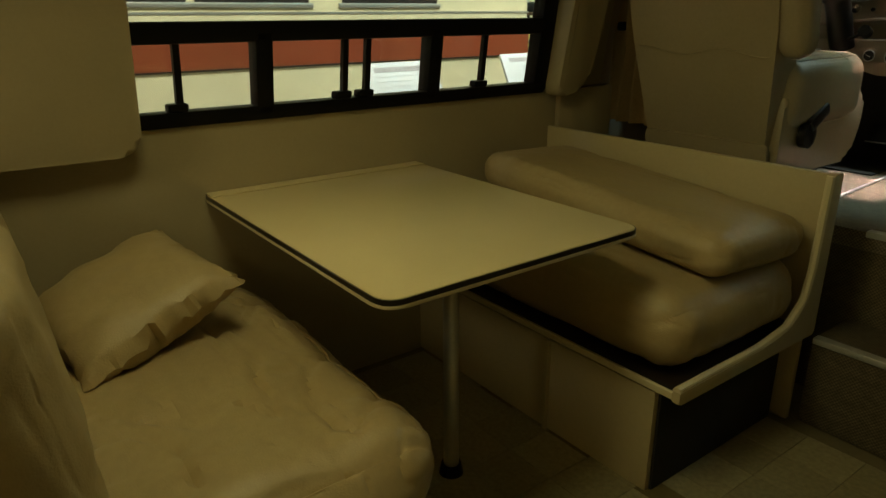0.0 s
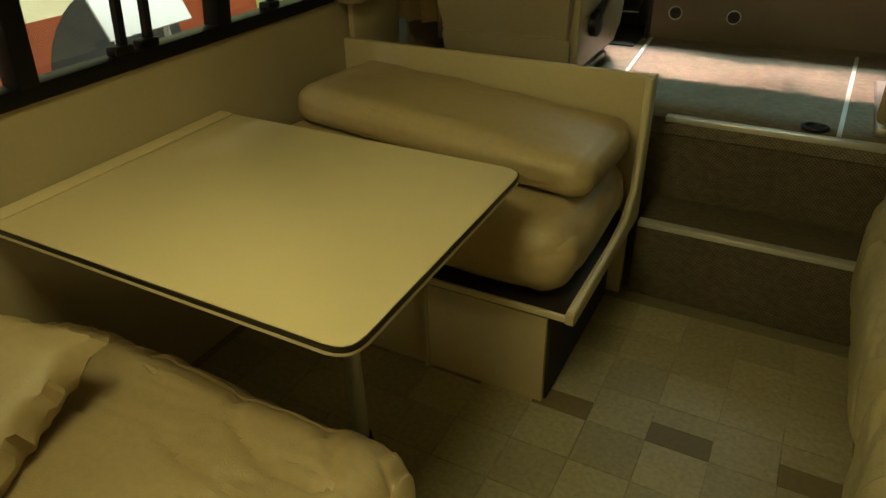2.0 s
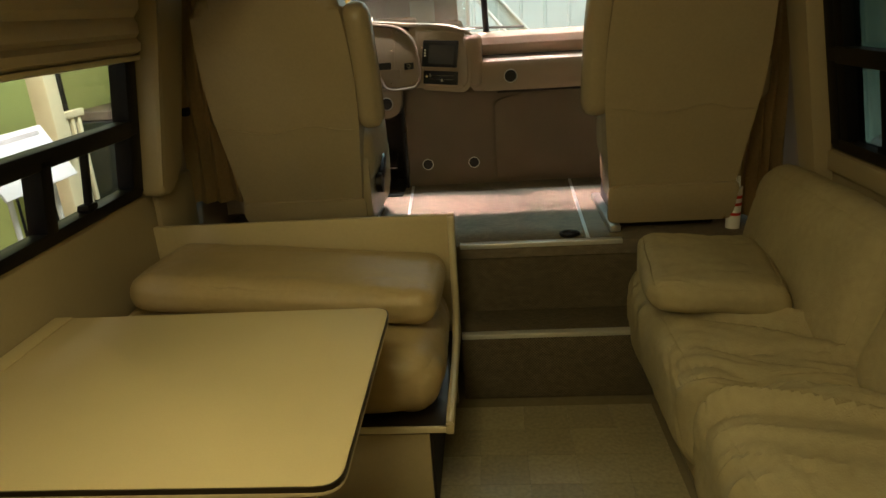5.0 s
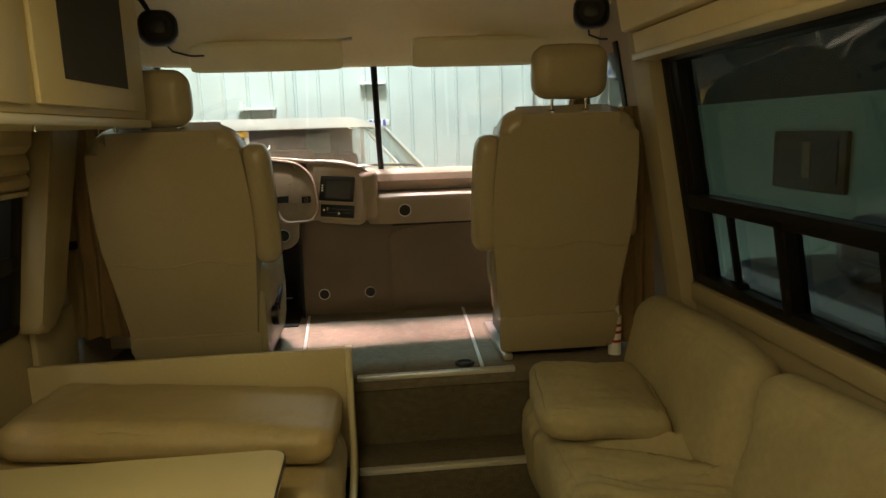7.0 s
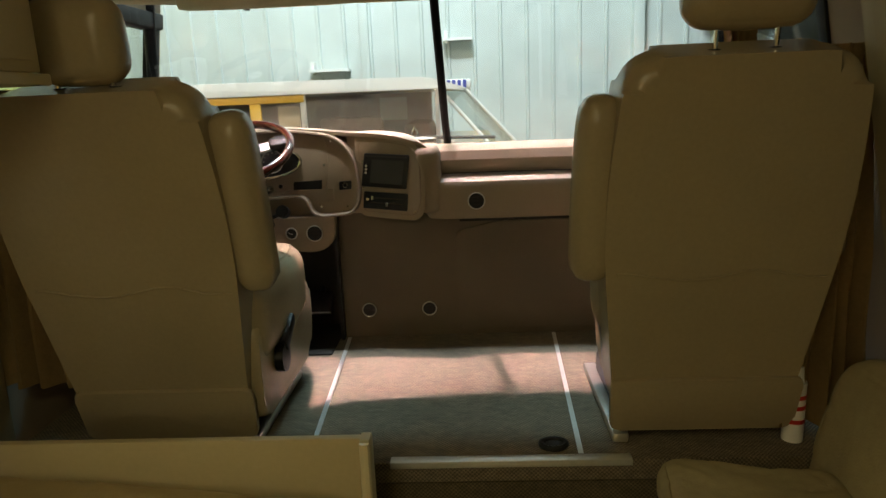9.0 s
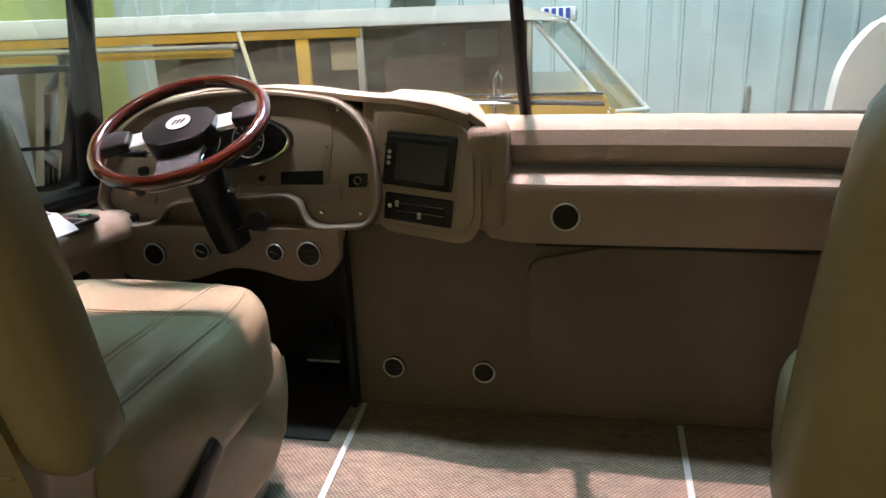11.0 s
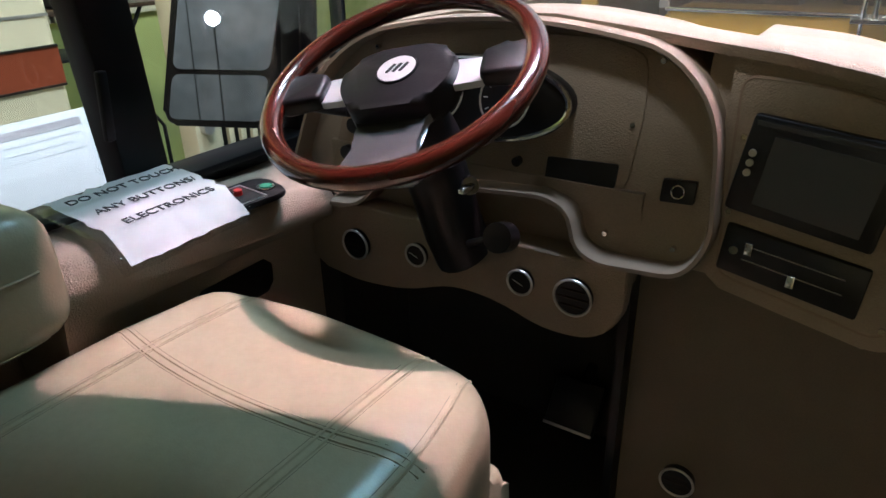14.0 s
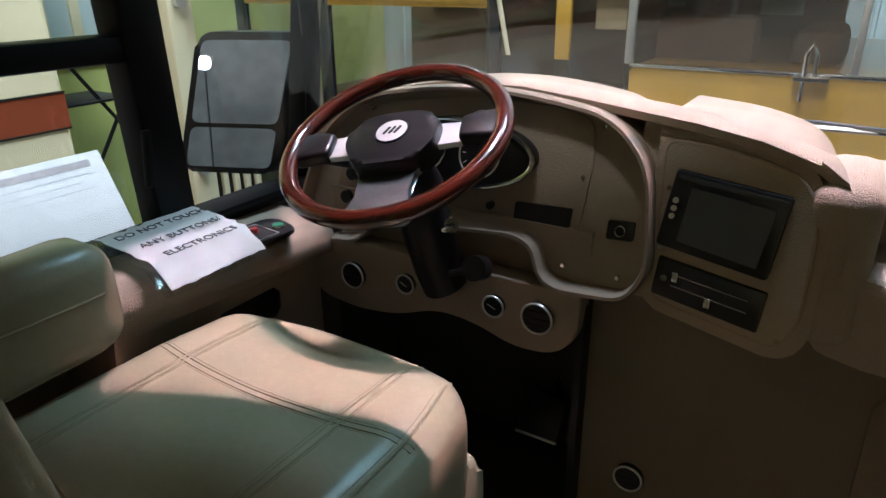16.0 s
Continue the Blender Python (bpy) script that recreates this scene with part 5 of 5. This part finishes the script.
def vintage_motorhome():
    t = thing("vintage_motorhome", "yellow and white vintage motorhome with large windows", "motorhome")
    y0, y1 = 5.6, 7.7
    side = rounded([(0.55, -0.45), (0.72, 0.75), (0.62, 1.06), (0.40, 1.10), (0.37, 1.195), (-1.0, 1.20), (-1.0, -0.45)], [0.1, 0.2, 0.1, 0.02, 0.02, 0.02, 0])
    part("body", prism(side, "y", y0, y1, 0.03, 3), M_YELLOW, t, "yellow lower body")
    part("rear_body", box(-3.7, -1.004, y0 + 0.004, y1, -0.45, 0.72, 0.02), M_DIMPAINT, t, "dark lower rear body")
    part("belt_trim", box(-1.0, 0.36, y0 - 0.012, y0 + 0.02, 1.198, 1.215, 0.004), M_CHROME, t, "chrome belt trim")
    roof = rounded([(-3.7, 1.60), (-0.02, 1.60), (0.16, 1.58), (0.16, 1.60), (-0.12, 1.685), (-3.7, 1.72)], [0, 0.02, 0.01, 0.01, 0.05, 0])
    part("roof", prism(roof, "y", y0 - 0.02, y1, 0.012, 2), M_WHITEP, t, "white roof")
    part("roof_band", box(-3.7, -1.0, y0 - 0.008, y0 + 0.05, 1.545, 1.598, 0.004), M_YELLOW, t, "yellow band under the roof")
    part("drip_rail", tube([(-3.7, y0 - 0.03, 1.52), (-1.75, y0 - 0.03, 1.515)], 0.016, 8), M_STEEL, t, "steel awning rail")
    part("roof_band_lower", box(-3.7, -1.74, y0 - 0.004, y0 + 0.05, 1.455, 1.50, 0.004), M_YELLOW, t)
    for x0, x1 in ((-1.40, -1.32), (-1.03, -0.99), (-0.06, -0.03), (-1.80, -1.72), (-3.0, -2.9), (-3.72, -3.62)):
        part("window_post", box(x0, x1, y0 - 0.004, y0 + 0.03, 1.21 if x0 > -1.5 else 0.72, 1.60, 0.004), M_YELLOW if x0 == -1.40 else M_STEEL if x0 > -1.3 else M_DIMPAINT, t)
    for x0, x1 in ((-1.32, -1.03), (-0.99, -0.06), (-2.9, -1.80), (-3.62, -3.0), (-1.72, -1.40)):
        ob = part("window", box(x0, x1, y0 + 0.012, y0 + 0.018, 1.215 if x0 > -1.0 else 0.73, 1.60), M_SMOKE, t, "smoky side window")
        ob.visible_shadow = False
    part("interior_floor", box(-3.65, 0.3, y0 + 0.05, y1 - 0.1, 0.73, 0.80), M_BROWNINT, t, "brown seating inside")
    part("far_wall", box(-3.65, -0.2, y1 - 0.10, y1 - 0.05, 0.80, 1.60), M_BROWNINT, t, "brown far side of the cabin")
    part("far_window", box(-0.72, -0.45, y1 - 0.12, y1 - 0.104, 1.34, 1.56), M_PALEWIN, t, "pale far window")
    part("seat_back", box(-1.0, -0.5, y0 + 0.4, y0 + 0.55, 0.80, 1.42, 0.05), M_BROWNINT, t)
    part("seat_back", box(-0.35, -0.12, y0 + 0.5, y0 + 1.2, 0.80, 1.36, 0.06), M_BROWNINT, t)
    part("curtain", box(-1.22, -1.06, y0 + 0.08, y0 + 0.10, 1.36, 1.52, 0.004), M_CREAMP, t, "small cream curtain")
    # raked windscreen of the nose
    ws2 = bmesh.new()
    q = [ws2.verts.new(p) for p in ((-0.02, y0 + 0.02, 1.585), (0.40, y0 + 0.02, 1.10), (0.62, y0 + 0.35, 1.07), (0.62, y1 - 0.2, 1.07), (0.16, y1 - 0.2, 1.58), (0.16, y0 + 0.25, 1.58))]
    ws2.faces.new((q[0], q[1], q[2], q[5]))
    ws2.faces.new((q[5], q[2], q[3], q[4]))
    ob = part("windscreen", ws2, M_NOSEGLASS, t, "raked windscreen glass")
    ob.visible_shadow = False
    for a, b in (((-0.02, y0 + 0.015, 1.59), (0.40, y0 + 0.015, 1.10)), ((0.16, y0 + 0.25, 1.585), (0.63, y0 + 0.35, 1.07)), ((0.38, y0 + 0.0, 1.10), (0.63, y0 + 0.35, 1.075))):
        part("windscreen_frame", tube([a, b], 0.014, 8), M_WHITEP, t)
    for k in range(4):
        part("roof_mark", box(0.02 + 0.04 * k, 0.045 + 0.04 * k, y0 + 0.24, y0 + 0.25, 1.60, 1.66), M_BLUE, t, "blue mark")
    part("roof_pod", box(0.0, 0.2, y0 + 0.25, y0 + 0.9, 1.585, 1.665, 0.015), M_WHITEP, t)
    part("wing_mirror", tube([(-0.23, y0 - 0.05, 1.10), (-0.23, y0 - 0.07, 1.30), (-0.21, y0 - 0.07, 1.34), (-0.19, y0 - 0.07, 1.30), (-0.19, y0 - 0.05, 1.20)], 0.010, 8), M_CHROME, t, "chrome mirror arm")
    part("mirror_bracket", box(-0.27, -0.13, y0 - 0.07, y0, 1.185, 1.21, 0.004), M_CHROME, t)
    for x in (-2.9, -0.9):
        wl = part("wheel", rod((x, y0 - 0.02, -0.42), (x, y0 + 0.22, -0.42), 0.38, 28), M_BLACK, t)
        part("hubcap", rod((x, y0 - 0.03, -0.42), (x, y0 - 0.01, -0.42), 0.16, 24), M_CHROME, wl)
    part("slant_trim", tube([(-1.745, y0 - 0.01, 1.60), (-1.66, y0 - 0.01, 1.22)], 0.014, 8), M_CREAMP, t, "cream slanted trim")


vintage_motorhome()


def vintage_bus():
    t = thing("vintage_bus", "cream bus with rust-red stripe and dark wheels", "bus")
    x = -3.6
    part("body", box(-5.8, x, -7, 4.25, -0.30, 2.45, 0.04, 3), M_CREAMP, t)
    part("stripe", box(x, x + 0.006, -7, 4.245, 0.885, 1.065), M_RED, t, "rust-red stripe")
    for z in (0.875, 1.065):
        part("stripe_edge", box(x, x + 0.012, -7, 4.246, z, z + 0.012, 0.002), M_EDGE, t, "dark moulding")
    part("skirt", box(x, x + 0.005, -7, 4.24, -0.25, 0.55), M_RED, t, "rust-red skirt")
    part("panel_line", box(x, x + 0.004, -7, 4.24, 1.21, 1.225), M_STEEL, t)
    for y0, y1 in ((-1.2, -0.3), (-0.1, 0.85), (1.05, 1.45), (1.5, 2.25), (2.5, 3.3)):
        w = part("window", box(x, x + 0.008, y0, y1, 1.28, 1.85), M_DARKGLASS, t)
        part("window_frame", box(x, x + 0.014, y0 - 0.03, y1 + 0.03, 1.25, 1.28, 0.003), M_STEEL, w)
    for y in (2.95, -3.0):
        arch = part("wheel_arch", rod((x - 0.02, y, 0.15), (x + 0.008, y, 0.15), 0.52, 36), M_DIM, t)
        wl = part("wheel", rod((x - 0.05, y, -0.28), (x + 0.03, y, -0.28), 0.48, 30), M_BLACK, t)
        part("hubcap", rod((x + 0.03, y, -0.28), (x + 0.05, y, -0.28), 0.2, 24), M_CREAMP, wl, "cream hubcap")


vintage_bus()


def info_sign(y0, y1, z0, z1, x):
    t = thing("information_sign", "white information board on two slim white legs", "sign", "information boards")
    m = pose(x, (y0 + y1) / 2, (z0 + z1) / 2, 0, 62, 0)
    w, h = (y1 - y0) / 2, 0.18
    part("board", turned(box(-h, h, -w, w, -0.008, 0.008, 0.003), m), M_SIGN, t)
    part("picture_strip", turned(box(-h + 0.03, -h + 0.06, -w + 0.06, w - 0.06, 0.008, 0.0095), m), M_GREYINK, t, "grey picture strip")
    for k in range(3):
        part("text_bar", turned(box(-h + 0.085 + 0.03 * k, -h + 0.089 + 0.03 * k, -w + 0.06, w - 0.08 - 0.05 * (k % 2), 0.008, 0.0092), m), M_PALEINK, t, "faint line of text")
    for s in (-0.6, 0.6):
        part("leg", rod((x, (y0 + y1) / 2 + s * w, -0.8), (x, (y0 + y1) / 2 + s * w, (z0 + z1) / 2 - 0.02), 0.016, 10), M_WHITEP, t, "white leg")


info_sign(3.15, 3.83, 0.64, 0.95, -2.62)
info_sign(2.12, 2.62, 0.63, 0.93, -2.62)

# things by the green wall
gw = setting("green_partition", box(-4.7, -4.62, 4.3, 8.5, -0.8, 3.2), M_GREENW, "yellow-green painted partition", "wall")
for y0, y1, z0, z1 in ((4.76, 5.72, 1.06, 1.13), (4.76, 5.72, 1.68, 1.75), (4.74, 4.80, 1.06, 1.75), (5.66, 5.73, 1.06, 1.75), (4.96, 5.03, 1.10, 1.70), (5.20, 5.27, 1.10, 1.70)):
    part("window_frame", box(-4.62, -4.585, y0, y1, z0, z1, 0.006), M_CREAMP, gw)
for y0, y1 in ((4.80, 4.96), (5.03, 5.20), (5.27, 5.66)):
    part("window_pane", box(-4.612, -4.606, y0, y1, 1.13, 1.68), M_PALEWIN, gw)


def lace(y0, y1, z0, z1, scallop, label):
    """A thin gathered strip of lace with a scalloped lower edge."""
    bm = bmesh.new()
    n = 40
    rows = []
    for i in range(n + 1):
        u = i / n
        x = -4.592 + 0.010 * math.sin(u * 46)
        rows.append([bm.verts.new((x, y0 + (y1 - y0) * u, z)) for z in (z0 - scallop * abs(math.sin(u * 12)), (z0 + z1) / 2, z1)])
    for a, b in zip(rows, rows[1:]):
        for k in range(2):
            bm.faces.new((a[k], b[k], b[k + 1], a[k + 1]))
    bmesh.ops.solidify(bm, geom=bm.faces[:], thickness=0.002)
    tagged(part("lace_curtain", bm, M_LACE), label, "curtain")


lace(5.28, 5.65, 1.14, 1.36, 0.0, "short gathered lace curtain in the lower window half")
lace(4.81, 5.65, 1.63, 1.69, 0.03, "scalloped lace trim along the window top")
cp = setting("cream_post", box(-3.25, -3.1, 4.59, 4.75, -0.8, 3.2, 0.02), M_CREAMP, "cream painted post with small bolts", "post")
for z in (0.62, 1.51):
    part("bolt", rod((-3.1, 4.65, z), (-3.06, 4.65, z), 0.035, 16), M_STEEL, cp)
aw2 = thing("striped_awning", "small brown and white striped scalloped awning", "awning")
for k in range(6):
    ya, yb = 4.66 + 0.072 * k, 4.66 + 0.072 * (k + 1)
    bm = bmesh.new()
    prof = ((-3.12, 1.78), (-3.04, 1.74), (-2.97, 1.66), (-2.955, 1.60), (-2.955, 1.565))
    rows = [[bm.verts.new((x, y, z - (0.022 if n == 4 and w == 1 else 0.0))) for w, y in enumerate((ya, (ya + yb) / 2, yb))] for n, (x, z) in enumerate(prof)]
    for a, b in zip(rows, rows[1:]):
        for w in range(2):
            bm.faces.new((a[w], a[w + 1], b[w + 1], b[w]))
    bmesh.ops.solidify(bm, geom=bm.faces[:], thickness=0.004)
    part("stripe", bm, M_WHITEP if k % 2 else M_BROWNSTRIPE, aw2, "white canvas stripe" if k % 2 else "brown canvas stripe")
rk = thing("cream_railing", "cream slatted railing with dark gaps", "railing")
for k in range(6):
    part("slat", box(-3.35, -3.32, 4.80 + 0.09 * k, 4.84 + 0.09 * k, 0.1, 0.82, 0.004), M_CREAMP, rk)
part("rail", box(-3.36, -3.31, 4.76, 5.34, 0.82, 0.88, 0.006), M_CREAMP, rk)
part("backing", box(-3.42, -3.40, 4.76, 5.34, -0.2, 0.8), M_DIM, rk)
st = thing("folding_table", "small folding table with crossed black legs", "table")
part("top", box(-4.1, -3.7, 4.3, 4.95, 1.19, 1.215, 0.005), M_DARKWOOD, st)
for y in (4.38, 4.85):
    part("leg", tube([(-3.75, y, 1.19), (-3.75, 4.38 + 4.85 - y, 0.5), (-3.75, 4.38 + 4.85 - y, -0.8)], 0.012, 8), M_BLACK, st)
part("shelf", box(-4.1, -3.7, 4.3, 4.7, 0.96, 0.975, 0.004), M_BLACK, st)
ty = thing("typewriter", "small dark machine standing on the folding table", "machine")
part("body", box(-4.0, -3.78, 4.36, 4.62, 1.215, 1.30, 0.02), M_BLACK, ty)

# the coach's own wing mirror
mi = thing("wing_mirror", "large black wing mirror with two panes", "mirror")


def mirror_slab(pts, d0, d1, bevel):
    bm = prism(pts, "y", d0, d1, bevel, 3)
    for v in bm.verts:
        x, y, z = v.co
        v.co = Vector((-1.322 + x + 0.23 * z, 3.40 + y + 0.40 * x + 0.15 * z, 1.332 + z))
    return bm


part("housing", mirror_slab(rounded([(-0.128, -0.175), (0.128, -0.175), (0.128, 0.175), (-0.128, 0.175)], 0.035), 0.0, 0.06, 0.012), M_BLACK, mi)
part("upper_glass", mirror_slab(rounded([(-0.108, -0.045), (0.108, -0.045), (0.108, 0.157), (-0.108, 0.157)], 0.02), -0.006, 0.002, 0.0), M_MIRROR, mi, "flat mirror glass")
part("lower_glass", mirror_slab(rounded([(-0.108, -0.158), (0.108, -0.158), (0.108, -0.056), (-0.108, -0.056)], 0.02), -0.006, 0.002, 0.0), M_MIRROR, mi, "convex mirror glass")
part("arm", tube([(-1.20, 3.44, 1.12), (-1.16, 3.47, 1.3), (-1.13, 3.47, 1.52)], 0.011, 8), M_STEEL, mi, "steel mirror arm")
for x, y, z, r in ((-2.2, -3.3, 1.32, 0.075), (-3.0, -6.6, 2.3, 0.06)):
    sl = thing("hall_spotlight", "glaring white spotlight on a black stand behind the coach", "lamp", "hall spotlights")
    part("housing", rod((x, y - 0.12, z), (x, y - 0.01, z), r * 0.9, 20, r2=r * 1.15), M_BLACK, sl)
    part("lens", rod((x, y - 0.012, z), (x, y, z), r, 20), M_GLOW, sl, "glowing white lens")
    part("stand", rod((x, y - 0.07, -0.8), (x, y - 0.07, z - r * 0.8), 0.010, 10), M_BLACK, sl)
wi = thing("wiper", "black wiper lying along the windscreen", "wiper")
part("arm", tube([(0.30, 3.62, 1.36), (-0.05, 3.64, 1.37), (-0.22, 3.64, 1.365)], 0.007, 8), M_BLACK, wi)
part("blade", tube([(-0.30, 3.63, 1.362), (0.12, 3.635, 1.366)], 0.006, 6), M_STEEL, wi)
wp = thing("wiper", "black wiper lying along the windscreen", "wiper")
part("arm", tube([(0.75, 3.60, 1.33), (1.02, 3.56, 1.335), (1.28, 3.50, 1.335)], 0.007, 8), M_BLACK, wp)
pm = thing("wing_mirror", "large white wing mirror seen from behind", "mirror")
part("housing", prism(rounded([(0.93, 1.23), (1.25, 1.23), (1.25, 1.58), (1.06, 1.58), (0.95, 1.45)], [0.02, 0.03, 0.1, 0.12, 0.08]), "y", 3.86, 3.92, 0.02, 3), M_WHITEP, pm)
part("arm", tube([(1.1, 3.88, 1.25), (1.2, 3.7, 1.15), (1.3, 3.55, 1.1)], 0.014, 8), M_BLACK, pm)


# ---- floor tiles ----
def floor_tiles():
    fl = tagged(new("floor"), "beige vinyl floor tiles with scattered brown tiles", "floor", kind="structure")
    shapes = {}

    def tile_mesh(w, h, mat):
        key = (round(w, 3), round(h, 3), mat.name)
        if key not in shapes:
            shapes[key] = mesh_of("tile", box(-w / 2, w / 2, -h / 2, h / 2, -0.004, 0.0, 0.0006, 1), mat)
        return shapes[key]

    p, q = 0.164, 0.1525
    for i in range(-7, 5):
        for j in range(-8, 10):
            x = -0.0685 + p * i
            y = 1.508 + q * (j - 5)
            if y > STEP_Y + 0.02 or x < LW + 0.05 or x > 0.70:
                continue
            brown = (i % 2 == 0 and j % 4 == 1 and j % 8 != 1) or (i % 2 == 1 and j % 8 == 1) or (i % 4 == 0 and j == 5)
            pieces = [(y, q - 0.0010, M_TILE)]
            if brown:
                pieces = [(y - q / 4, q / 2 - 0.0015, M_TILE_BROWN), (y + q / 4, q / 2 - 0.0015, M_TILE)]
            for yy, h, mat in pieces:
                if yy + h / 2 > STEP_Y + 0.002:
                    continue
                o = new("tile", tile_mesh(p - 0.0010, h, mat))
                o.location = (x, yy, 0)
                o.parent = fl
    part("tile_strip", box(0.70, RW, -1.6, STEP_Y, -0.004, 0.0), M_TILE, fl)


floor_tiles()
